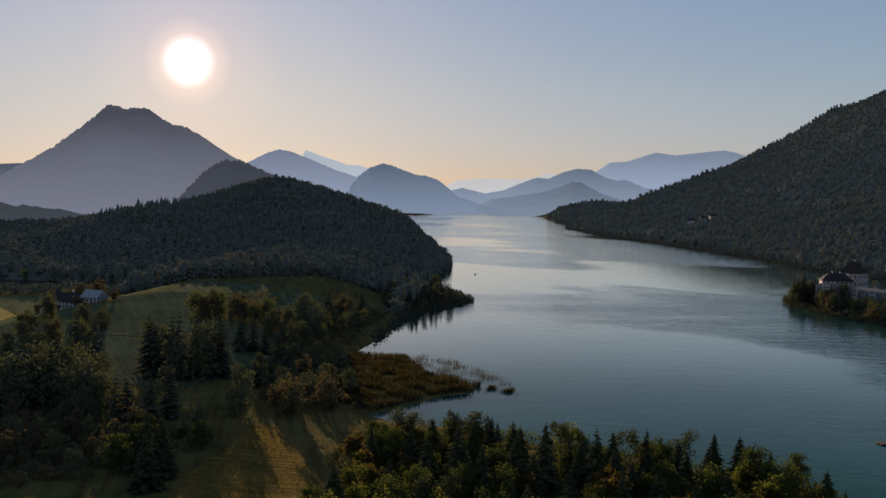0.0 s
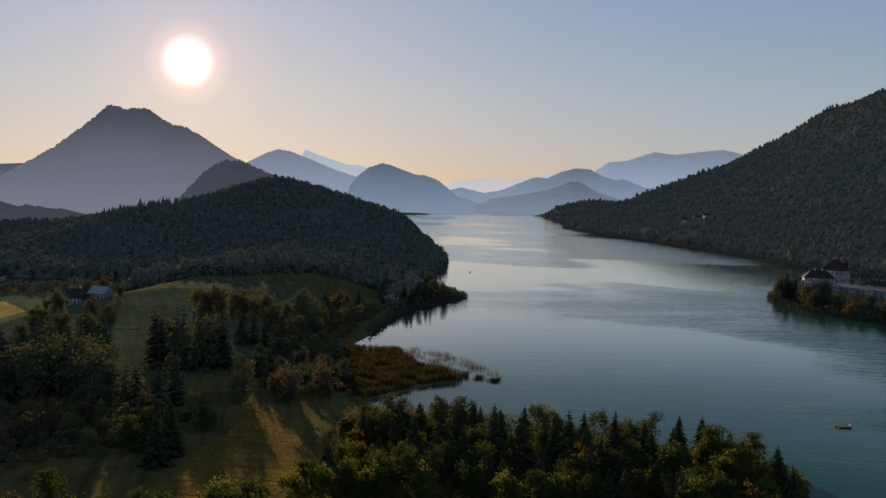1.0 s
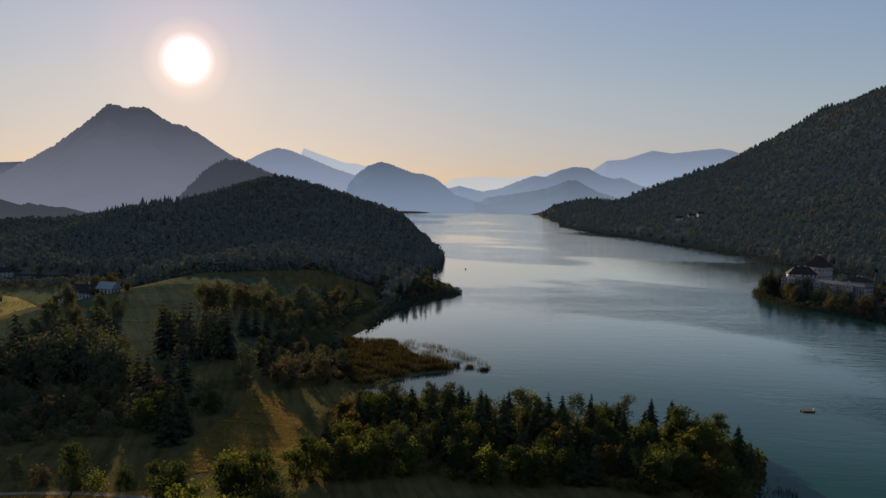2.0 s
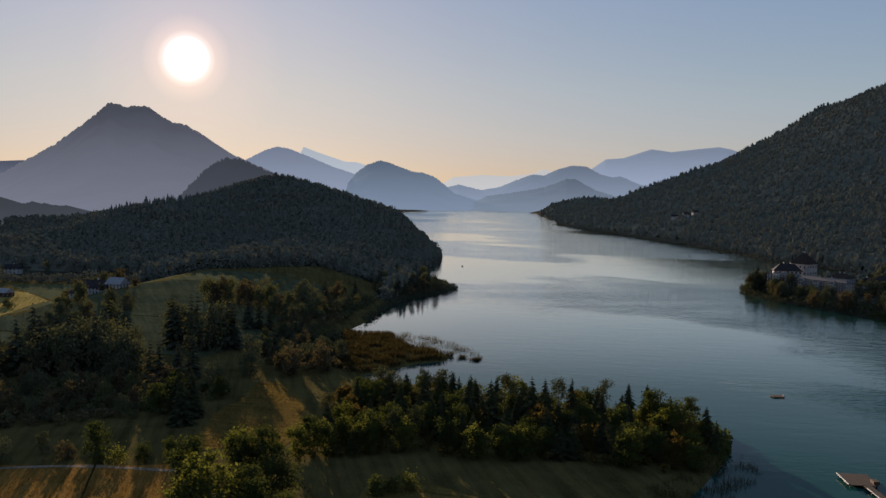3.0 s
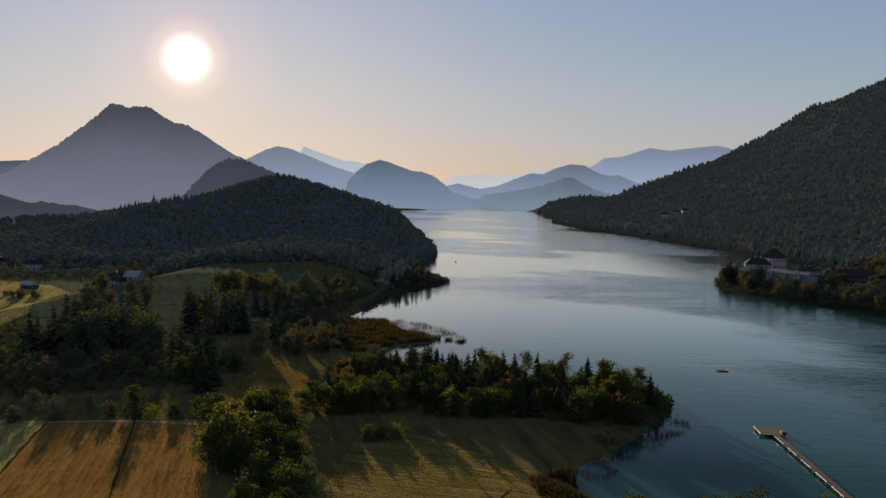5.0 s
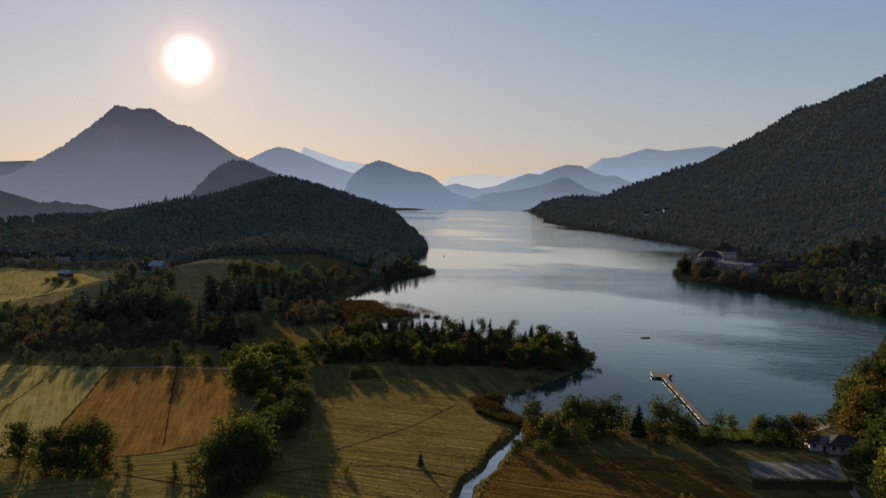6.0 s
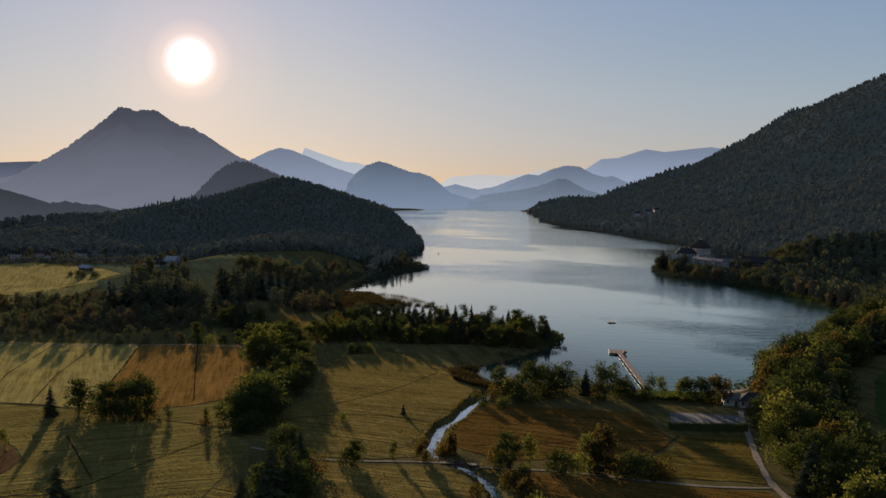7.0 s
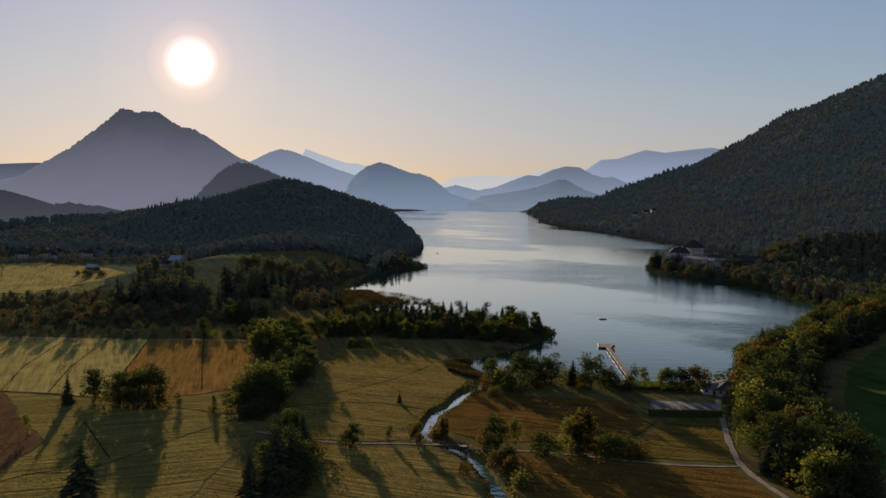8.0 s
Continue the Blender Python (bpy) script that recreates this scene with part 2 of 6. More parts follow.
M_RUSSET = foliage("russet_leaf", (0.046, 0.037, 0.015), (0.086, 0.062, 0.022), 0.40, 0.7, 0.4)
M_NEEDLE = foliage("needles", (0.034, 0.040, 0.023), (0.062, 0.067, 0.033), 0.18, 0.7, 0.4)
# far and mid leaf colours: haze painted in, lighter and greyer than near leaves
M_FAR_LEAF = foliage("hazed_hill_broadleaf", (0.116, 0.118, 0.096), (0.132, 0.131, 0.102), 0.06, 0.85, 0.55)
M_FAR_RUSSET = foliage("hazed_hill_russet_leaf", (0.120, 0.112, 0.090), (0.138, 0.122, 0.094), 0.06, 0.85, 0.55)
M_FAR_NEEDLE = foliage("hazed_hill_needles", (0.102, 0.106, 0.090), (0.116, 0.118, 0.098), 0.03, 0.85, 0.55)
M_MID_LEAF = foliage("hazed_moor_broadleaf", (0.060, 0.063, 0.038), (0.098, 0.099, 0.054), 0.14, 0.8, 0.5)
M_MID_LIGHT = foliage("hazed_moor_light_leaf", (0.066, 0.070, 0.034), (0.106, 0.106, 0.050), 0.20, 0.8, 0.5)
M_MID_RUSSET = foliage("hazed_moor_russet_leaf", (0.074, 0.060, 0.036), (0.114, 0.086, 0.048), 0.17, 0.8, 0.5)
M_MID_NEEDLE = foliage("hazed_moor_needles", (0.040, 0.043, 0.030), (0.066, 0.069, 0.046), 0.12, 0.8, 0.5)
M_REED = foliage("reed", (0.026, 0.021, 0.011), (0.060, 0.045, 0.021), 0.28)


# ---- helpers of this scene ----
def np_mesh(name, verts, faces, *materials):
    me = bpy.data.meshes.new(name)
    me.from_pydata((np.asarray(verts, float) * K).tolist(), [], faces if isinstance(faces, list) else faces.tolist())
    for mat in materials:
        me.materials.append(mat)
    return me


def bm_mesh(name, bm, material):
    bmesh.ops.scale(bm, vec=(K, K, K), verts=bm.verts)
    me = bpy.data.meshes.new(name)
    bm.to_mesh(me)
    bm.free()
    me.materials.append(material)
    return me


def part(name, bm, material, parent, label=""):
    ob = new(name, bm_mesh(name, bm, material))
    ob.parent = parent
    return tagged(ob, label) if label else ob


def at(x, y, z=0.0, turn=0.0, size=1.0):
    return pose(x * K, y * K, z * K, 0, 0, turn) @ Matrix.Scale(size, 4)


def smooth(lo, hi, v):
    t = np.clip((v - lo) / (hi - lo), 0, 1)
    return t * t * (3 - 2 * t)


def to_polyline(px, py, line, closed=False):
    """Distance of points from a polyline, and the values (z, ...) of the polyline at the nearest place."""
    line = np.asarray(line, float)
    segs = list(zip(line, np.roll(line, -1, 0))) if closed else list(zip(line, line[1:]))
    best, val = np.full(px.shape, 1e12), np.zeros(px.shape)
    for a, b in segs:
        d = b[:2] - a[:2]
        t = np.clip(((px - a[0]) * d[0] + (py - a[1]) * d[1]) / (d @ d + 1e-9), 0, 1)
        q = (px - a[0] - t * d[0]) ** 2 + (py - a[1] - t * d[1]) ** 2
        near = q < best
        best = np.where(near, q, best)
        if len(a) > 2:
            val = np.where(near, a[2] + t * (b[2] - a[2]), val)
    return np.sqrt(best), val


def inside(px, py, poly):
    poly = np.asarray(poly, float)
    hit = np.zeros(np.shape(px), bool)
    for (x0, y0), (x1, y1) in zip(poly[:, :2], np.roll(poly[:, :2], -1, 0)):
        cross = (y0 > py) != (y1 > py)
        hit ^= cross & (px < (x1 - x0) * (py - y0) / (y1 - y0 + 1e-12) + x0)
    return hit


def lumps(px, py, size, seed=0.0):
    """Cheap smooth noise from -1 to 1."""
    u, v = px / size + seed, py / size - seed * 1.7
    return (np.sin(u * 1.7 + 1.3 * np.sin(v * 1.1 + seed)) + np.sin(v * 1.9 + 1.5 * np.sin(u * 1.3 - seed)) + np.sin((u + v) * 2.9 + seed) * 0.5) / 2.5


# ---- the lie of the land ----
WEST_SHORE = [(-572, 3832), (-404, 2724), (-188, 1629), (-150, 1408), (-106, 1166), (-100, 1080), (-104, 924), (-97, 852),
              (-76, 823), (-50, 752), (-56, 724), (-82, 662), (-91, 618), (-93, 530), (-98, 486), (-85, 470), (-68, 478),
              (-50, 432), (-38, 424), (-24, 410), (-27, 394), (-40, 384), (-48, 371), (-64, 347), (-54, 338), (-31, 334)]
SOUTH_SHORE = [(-5, 318), (30, 300), (60, 290), (83, 278), (91, 262), (88, 246), (80, 222), (69, 198), (56, 174), (46, 160),
               (44, 142), (48, 126), (55, 114), (66, 119), (109, 121), (125, 117), (143, 116), (161, 119), (174, 134),
               (190, 165), (217, 215), (250, 290), (285, 370), (316, 425), (328, 445), (313, 466), (299, 542)]
EAST_SHORE = [(266, 618), (240, 670), (224, 708), (213, 765), (212, 798), (226, 830), (300, 850), (375, 905), (400, 1000),
              (372, 1120), (345, 1225), (340, 1323), (308, 1494), (258, 1710), (220, 1892), (127, 2318), (90, 2621),
              (84, 2760), (112, 2900), (72, 3026), (62, 3400), (32, 3765), (50, 3920), (-41, 4319), (-237, 4473), (-461, 4168)]
LAKE = WEST_SHORE + SOUTH_SHORE + EAST_SHORE
STREAM = [(58, 122), (54, 100), (50, 81), (46, 72), (43, 51), (38, 36), (37, 16), (36, 2), (43, -8), (51, -17), (58, -28), (62, -40), (66, -54), (70, -75), (76, -130)]

HILLS = [  # crest, width of the flank, shape of the flank
    ([(-101, 1170, -12), (-136, 1200, 6), (-181, 1250, 27), (-247, 1320, 55), (-292, 1360, 70), (-365, 1420, 89), (-418, 1451, 101),
      (-483, 1480, 86), (-532, 1500, 62), (-620, 1510, 44)], 600, 1.3),
    ([(-440, 1290, 60), (-490, 1200, 58), (-515, 1100, 52), (-531, 1080, 44), (-572, 1050, 26), (-615, 1000, 15)], 320, 1.3),
    ([(439, 4200, 38), (555, 4100, 102), (664, 4000, 145), (766, 3900, 197), (861, 3800, 248), (950, 3700, 310), (1045, 3650, 370),
      (1116, 3600, 425), (1210, 3500, 443), (1236, 3400, 463), (1274, 3300, 486), (1392, 3000, 544), (1600, 2300, 594), (1900, 1200, 554)], 1450, 1.35),
    ([(-30, 3900, 0), (66, 3700, 36), (156, 3600, 58), (240, 3500, 68), (340, 3400, 60), (520, 3000, 70)], 420, 1.2),
    ([(520, 2400, 80), (640, 1700, 95), (760, 1100, 100), (820, 600, 90)], 480, 1.2),
    ([(330, 705, 14), (370, 705, 32), (455, 700, 42), (620, 680, 62)], 170, 1.2),
    ([(262, 800, 10), (300, 770, 11), (345, 700, 11)], 90, 1.0),
]


def terrain(px, py):
    px, py = np.asarray(px, float), np.asarray(py, float)
    d, _ = to_polyline(px, py, LAKE, True)
    d = np.where(inside(px, py, LAKE), -d, d)
    land = 2.0 * (1 - np.exp(-np.maximum(d, 0) / 7.0)) + 0.22 * lumps(px, py, 21.0) * smooth(3, 20, d)
    rise = 0.080 * np.clip(-0.36 * (px + 130) + 0.93 * (py - 370), 0, 235 - 175 * smooth(250, 330, -px)) * smooth(100, 190, -px)
    rise += 0.10 * np.clip(px - 168, 0, 260) * smooth(-140, 60, py) * (1 - smooth(330, 460, py))
    hill = np.zeros(px.shape)
    for crest, wide, shape in HILLS:
        q, z = to_polyline(px, py, crest)
        t = np.clip(1 - q / (wide if wide < 1000 else wide * (0.42 + 0.58 * np.clip(z / 500, 0, 1))), 0, 1)
        t = t ** shape * (1.15 - 0.15 * t)
        spurs = 0.5 + 0.5 * lumps(px, py, 150 if wide > 1000 else 70, wide * 0.01)
        if wide > 1000:
            spurs = 0.45 * spurs + 0.9 * (0.5 + 0.5 * lumps(px * 1.3 - py * 0.4, py * 0.7, 330, 2.4))
        folds = 1.02 - 0.22 * spurs * smooth(0.03, 0.30, q / wide)
        hill = np.maximum(hill, np.maximum(z, 0) * t * folds)
    shore = smooth(0, 55, d) * 0.75 + smooth(0, 160, d) * 0.25
    bed = np.maximum(-9.0, 0.22 * np.minimum(d, 0)) - 0.15
    q, _ = to_polyline(px, py, STREAM)
    cut = (1 - smooth(1.2, 4.2 + 0.8 * lumps(px, py, 6), q)) * smooth(-2, 2, d)
    z = np.where(d > 0, land + np.maximum(rise, hill) * shore - 0.15, bed)
    z = z - cut * (z + 0.5)
    return np.where(py > 4200, np.minimum(z, -2.0), z)


def ground_z(x, y):
    return float(terrain(np.array([x]), np.array([y]))[0])


def graded(lo, hi, fine_lo, fine_hi, step, grow):
    mid = list(np.arange(fine_lo, fine_hi + step, step))
    s, a = step, mid[-1]
    while a < hi:
        s *= grow
        a += s
        mid.append(a)
    s, a = step, mid[0]
    while a > lo:
        s *= grow
        a -= s
        mid.insert(0, a)
    return np.array(mid)


FARM_OPEN = [(-420, 470), (-330, 440), (-210, 500), (-140, 490), (-100, 640), (-110, 745), (-180, 745), (-240, 690), (-300, 680), (-470, 660), (-560, 560)]
gx = graded(-6500, 6500, -250, 240, 2.2, 1.055)
gy = graded(-1500, 14500, -110, 380, 2.2, 1.045)
GX, GY = np.meshgrid(gx, gy)
GZ = terrain(GX, GY)
nx, ny = len(gx), len(gy)
ids = np.arange(nx * ny).reshape(ny, nx)
quads = np.stack([ids[:-1, :-1], ids[:-1, 1:], ids[1:, 1:], ids[1:, :-1]], -1).reshape(-1, 4)
me = np_mesh("ground", np.stack([GX, GY, GZ], -1).reshape(-1, 3), quads, M_GROUND, M_FLOOR)
cx, cy = (GX[:-1, :-1] + GX[1:, 1:]).ravel() / 2, (GY[:-1, :-1] + GY[1:, 1:]).ravel() / 2
wooded = ((cy > 640) & (cx < 240) & (cx > -900)) | (cy > 900) | ((cx > 230) & (cy > 420))
wooded &= ~inside(cx, cy, FARM_OPEN)
me.polygons.foreach_set("material_index", wooded.astype(np.int32))
me.polygons.foreach_set("use_smooth", np.ones(len(quads), bool))
ground = tagged(new("ground", me), "flat moor meadow rising to wooded hills round a lake", "ground", kind="structure")

wx, wy = np.linspace(-900, 700, 40), np.linspace(-200, 4700, 90)
WX, WY = np.meshgrid(wx, wy)
wid = np.arange(40 * 90).reshape(90, 40)
wq = np.stack([wid[:-1, :-1], wid[:-1, 1:], wid[1:, 1:], wid[1:, :-1]], -1).reshape(-1, 4)
water = tagged(new("water", np_mesh("water", np.stack([WX, WY, 0 * WX], -1).reshape(-1, 3), wq, M_WATER)), "rippled blue-green mountain lake at low sun", "water", kind="structure")

line = np.asarray(STREAM[1:], float)
run = np.r_[0, np.cumsum(np.hypot(*np.diff(line, axis=0).T))]
along = np.linspace(0, run[-1], 90)
sx, sy = np.interp(along, run, line[:, 0]), np.interp(along, run, line[:, 1])
tx, ty = np.gradient(sx), np.gradient(sy)
n = np.hypot(tx, ty)
banks = [np.stack([sx - ty / n * o, sy + tx / n * o, 0 * sx + 0.04], -1) for o in (-4.5, 4.5)]
sq = [(k, k + 1, 91 + k, 90 + k) for k in range(89)]
tagged(new("stream", np_mesh("stream", np.concatenate(banks), [f[::-1] for f in sq], M_STREAM)), "narrow winding stream mirroring the bright sky", "stream", kind="structure")


# ---- far ranges ----
def mountain_range(crest, depth, material, label, rough=0.05, seed=0.0, teeth=0.0, p=1.25):
    crest = np.asarray(crest, float)
    u = np.linspace(0, 1, 240)
    along = np.r_[0, np.cumsum(np.hypot(*np.diff(crest[:, [0, 2]], axis=0).T))]
    along /= along[-1]
    cxs, cys, czs = (np.interp(u, along, crest[:, k]) for k in range(3))
    rows = []
    vs = np.r_[-0.5, np.linspace(0, 1, 22)]
    for v in vs:
        y = cys - depth * v
        z = czs * np.maximum(1 - abs(v), 0) ** p
        w = smooth(0.0, 0.25, v)
        z = z + rough * czs * w * (1 - abs(v)) * (lumps(cxs, y, depth * 0.16, seed) + 0.5 * lumps(cxs, y, depth * 0.05, seed + 2))
        if v == 0 and teeth:
            z = z + teeth * (np.random.RandomState(int(seed * 10) + 5).rand(len(u)) - 0.3)
        taper = (y + 120) / (cys + 120) if v > 0 else 1.0
        rows.append(np.stack([30 + (cxs - 30) * taper, y, z - 25 * (v == 1)], -1))
    n = len(u)
    idx = np.arange(len(vs) * n).reshape(len(vs), n)
    q = np.stack([idx[:-1, :-1], idx[1:, :-1], idx[1:, 1:], idx[:-1, 1:]], -1).reshape(-1, 4)
    mesh = np_mesh("mountain", np.concatenate(rows), q, material)
    mesh.polygons.foreach_set("use_smooth", np.ones(len(q), bool))
    return tagged(new("mountain", mesh), label, "mountain", kind="structure")


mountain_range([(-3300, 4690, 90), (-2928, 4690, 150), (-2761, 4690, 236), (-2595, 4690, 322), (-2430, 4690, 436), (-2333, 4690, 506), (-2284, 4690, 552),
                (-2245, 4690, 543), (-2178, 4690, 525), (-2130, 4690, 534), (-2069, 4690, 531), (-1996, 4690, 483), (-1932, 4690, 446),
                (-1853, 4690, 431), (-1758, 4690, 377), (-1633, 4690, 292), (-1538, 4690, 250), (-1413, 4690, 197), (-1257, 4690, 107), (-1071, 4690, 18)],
               2300, emissive_haze("range_haze_near", (0.060, 0.062, 0.058), (0.0363, 0.0372, 0.0420), 0, 500, 1.75, 0.55), "hazy violet mountain with a two-humped summit", 0.20, 1.0, 10)
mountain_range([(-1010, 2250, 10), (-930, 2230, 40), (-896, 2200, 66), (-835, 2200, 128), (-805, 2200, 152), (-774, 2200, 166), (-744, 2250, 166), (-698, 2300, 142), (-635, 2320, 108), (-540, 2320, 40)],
               520, emissive_haze("hill_haze", (0.03, 0.033, 0.03), (0.0191, 0.0207, 0.0236), 0, 160, 1.3, 0.8), "dark rounded wooded hill in thin haze", 0.10, 1.5, 9, 1.6)
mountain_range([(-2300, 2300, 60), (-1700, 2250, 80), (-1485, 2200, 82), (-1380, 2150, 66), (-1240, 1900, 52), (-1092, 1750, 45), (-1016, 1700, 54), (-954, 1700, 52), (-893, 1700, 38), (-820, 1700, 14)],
               480, emissive_haze("low_hill_haze", (0.03, 0.033, 0.03), (0.0153, 0.0167, 0.0179), 0, 80, 1.4, 0.8), "low wooded ridge across the valley", 0.12, 2.5, 9, 1.3)
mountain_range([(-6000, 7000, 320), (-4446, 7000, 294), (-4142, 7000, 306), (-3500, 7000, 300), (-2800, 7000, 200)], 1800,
               emissive_haze("range_haze_west", (0.03, 0.03, 0.04), (0.0650, 0.0716, 0.0861), 0, 300), "long hazy ridge behind the mountain", 0.06, 2.0)
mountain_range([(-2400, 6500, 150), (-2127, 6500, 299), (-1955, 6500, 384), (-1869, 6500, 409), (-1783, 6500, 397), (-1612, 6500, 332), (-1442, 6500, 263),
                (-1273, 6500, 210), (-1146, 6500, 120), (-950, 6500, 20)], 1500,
               emissive_haze("range_haze_middle", (0.03, 0.04, 0.05), (0.0764, 0.0875, 0.1041), 0, 400, 1.4, 0.8), "pale blue rounded mountain in morning haze", 0.06, 3.0, 5)
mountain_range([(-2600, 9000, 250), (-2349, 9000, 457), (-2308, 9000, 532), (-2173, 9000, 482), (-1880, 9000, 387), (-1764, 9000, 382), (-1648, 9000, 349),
                (-1531, 9000, 304), (-1200, 9000, 200)], 1500, emissive_haze("range_haze_peak", (0.04, 0.05, 0.06), (0.1529, 0.1671, 0.1650), 0, 500, 1.2, 0.95), "faint sharp peak far away in haze", 0.05, 4.0)
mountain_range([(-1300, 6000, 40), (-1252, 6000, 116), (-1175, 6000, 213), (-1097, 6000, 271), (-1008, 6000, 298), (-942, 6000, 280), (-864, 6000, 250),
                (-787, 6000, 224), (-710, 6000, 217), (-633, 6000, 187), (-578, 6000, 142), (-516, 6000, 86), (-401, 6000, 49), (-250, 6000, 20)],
               1560, emissive_haze("range_haze_lake_head", (0.03, 0.04, 0.05), (0.0459, 0.0576, 0.0700), 0, 300, 1.6, 0.72), "steep blue wooded mountain at the head of the lake", 0.08, 5.0, 7)
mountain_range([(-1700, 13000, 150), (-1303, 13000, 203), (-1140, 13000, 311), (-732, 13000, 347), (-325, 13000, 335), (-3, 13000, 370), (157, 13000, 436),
                (318, 13000, 405), (799, 13000, 330)], 1500, emissive_haze("range_haze_last", (0.05, 0.05, 0.06), (0.1987, 0.1949, 0.1722), 0, 400, 1.1, 0.95), "last pale range on the horizon", 0.03, 6.0)
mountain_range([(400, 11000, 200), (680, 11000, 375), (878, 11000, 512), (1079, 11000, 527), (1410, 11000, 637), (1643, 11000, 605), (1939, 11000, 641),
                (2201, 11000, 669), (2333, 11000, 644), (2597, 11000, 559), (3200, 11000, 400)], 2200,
               emissive_haze("range_haze_east", (0.04, 0.05, 0.06), (0.0879, 0.1034, 0.1220), 0, 600, 1.5, 0.8), "broad blue-grey range in haze", 0.08, 7.0)
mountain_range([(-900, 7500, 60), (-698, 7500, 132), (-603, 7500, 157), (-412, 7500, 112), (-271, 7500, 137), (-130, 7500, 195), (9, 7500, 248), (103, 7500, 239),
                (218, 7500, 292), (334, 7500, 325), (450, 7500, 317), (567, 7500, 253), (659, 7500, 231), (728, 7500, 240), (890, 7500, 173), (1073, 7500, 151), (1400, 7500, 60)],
               1500, emissive_haze("range_haze_hills", (0.03, 0.04, 0.05), (0.0631, 0.0756, 0.0897), 0, 300, 1.5, 0.78), "chain of blue hills beyond the lake", 0.07, 8.0, 5)
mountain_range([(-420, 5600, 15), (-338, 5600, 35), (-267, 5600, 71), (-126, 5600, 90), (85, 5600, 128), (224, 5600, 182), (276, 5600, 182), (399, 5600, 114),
                (573, 5600, 63), (800, 5600, 30)], 1150, emissive_haze("range_haze_shore", (0.03, 0.04, 0.05), (0.0440, 0.0538, 0.0627), 0, 200, 1.6, 0.78), "wooded blue hill behind the far shore", 0.08, 9.0, 6)


# ---- the sun itself ----
def sun_disc(radius_deg):
    m = bpy.data.materials.new("sun_glow")
    m.use_nodes = True
    nt = m.node_tree
    nt.nodes.remove(nt.nodes["Principled BSDF"])
    tc = nt.nodes.new("ShaderNodeTexCoord")
    ln = nt.nodes.new("ShaderNodeVectorMath")
    ln.operation = "LENGTH"
    nt.links.new(tc.outputs["Object"], ln.inputs[0])
    far = 4300.0
    mr = node(nt, "ShaderNodeMapRange")
    mr.inputs["From Max"].default_value = far * math.tan(radians(radius_deg))
    nt.links.new(ln.outputs["Value"], mr.inputs["Value"])
    col = ramp(nt, mr.outputs[0], [(0.0, (1.6, 1.5, 1.45)), (0.15, (1.1, 1.0, 0.9)), (0.225, (0.20, 0.135, 0.09)), (0.29, (0.10, 0.048, 0.022)), (0.45, (0.030, 0.011, 0.004)), (1.0, (0, 0, 0))])
    em = nt.nodes.new("ShaderNodeEmission")
    nt.links.new(col, em.inputs["Color"])
    tp = nt.nodes.new("ShaderNodeBsdfTransparent")
    add = nt.nodes.new("ShaderNodeAddShader")
    nt.links.new(em.outputs[0], add.inputs[0])
    nt.links.new(tp.outputs[0], add.inputs[1])
    nt.links.new(add.outputs[0], nt.nodes["Material Output"].inputs["Surface"])
    bm = bmesh.new()
    bmesh.ops.create_circle(bm, cap_ends=True, segments=96, radius=far * math.tan(radians(radius_deg)))
    me = bpy.data.meshes.new("sun")
    bm.to_mesh(me)
    bm.free()
    me.materials.append(m)
    ob = new("sun", me)
    eye = Vector((8, -40, 28.5))
    ob.matrix_world = look(eye + sun_way * far, eye)
    return tagged(ob, "low morning sun glaring over the mountain", "sun", kind="structure")


sun_disc(5.8)

# ---- paths, fields, ditches ----
def draped(name, outline, material, label, lift=0.10, cell=7.0, category="field", ragged=0.9):
    """A patch of ground with its own surface, laid over the lie of the land."""
    pts = []
    for (x0, y0), (x1, y1) in zip(outline, outline[1:] + outline[:1]):
        n = max(1, int(math.hypot(x1 - x0, y1 - y0) / 4))
        for k in range(n):
            x, y = x0 + (x1 - x0) * k / n, y0 + (y1 - y0) * k / n
            pts.append((x + ragged * float(lumps(np.float64(x), np.float64(y), 5.0, 1.0)), y + ragged * float(lumps(np.float64(x), np.float64(y), 6.0, 7.0))))
    outline = pts
    bm = bmesh.new()
    bm.faces.new([bm.verts.new((x, y, 0)) for x, y in outline])
    xs, ys = [p[0] for p in outline], [p[1] for p in outline]
    for axis, lo, hi in ((0, min(xs), max(xs)), (1, min(ys), max(ys))):
        for c in np.arange(lo + cell, hi, cell):
            co, no = [0, 0, 0], [0, 0, 0]
            co[axis], no[axis] = float(c), 1
            bmesh.ops.bisect_plane(bm, geom=bm.verts[:] + bm.edges[:] + bm.faces[:], plane_co=co, plane_no=no)
    bmesh.ops.triangulate(bm, faces=bm.faces[:])
    v = np.array([p.co[:2] for p in bm.verts])
    for p, z in zip(bm.verts, terrain(v[:, 0], v[:, 1])):
        p.co.z = z + lift
    bmesh.ops.recalc_face_normals(bm, faces=bm.faces[:])
    if sum(f.normal.z for f in bm.faces) < 0:
        bmesh.ops.reverse_faces(bm, faces=bm.faces[:])
    ob = new(name, bm_mesh(name, bm, material))
    return tagged(ob, label, category, kind="structure")


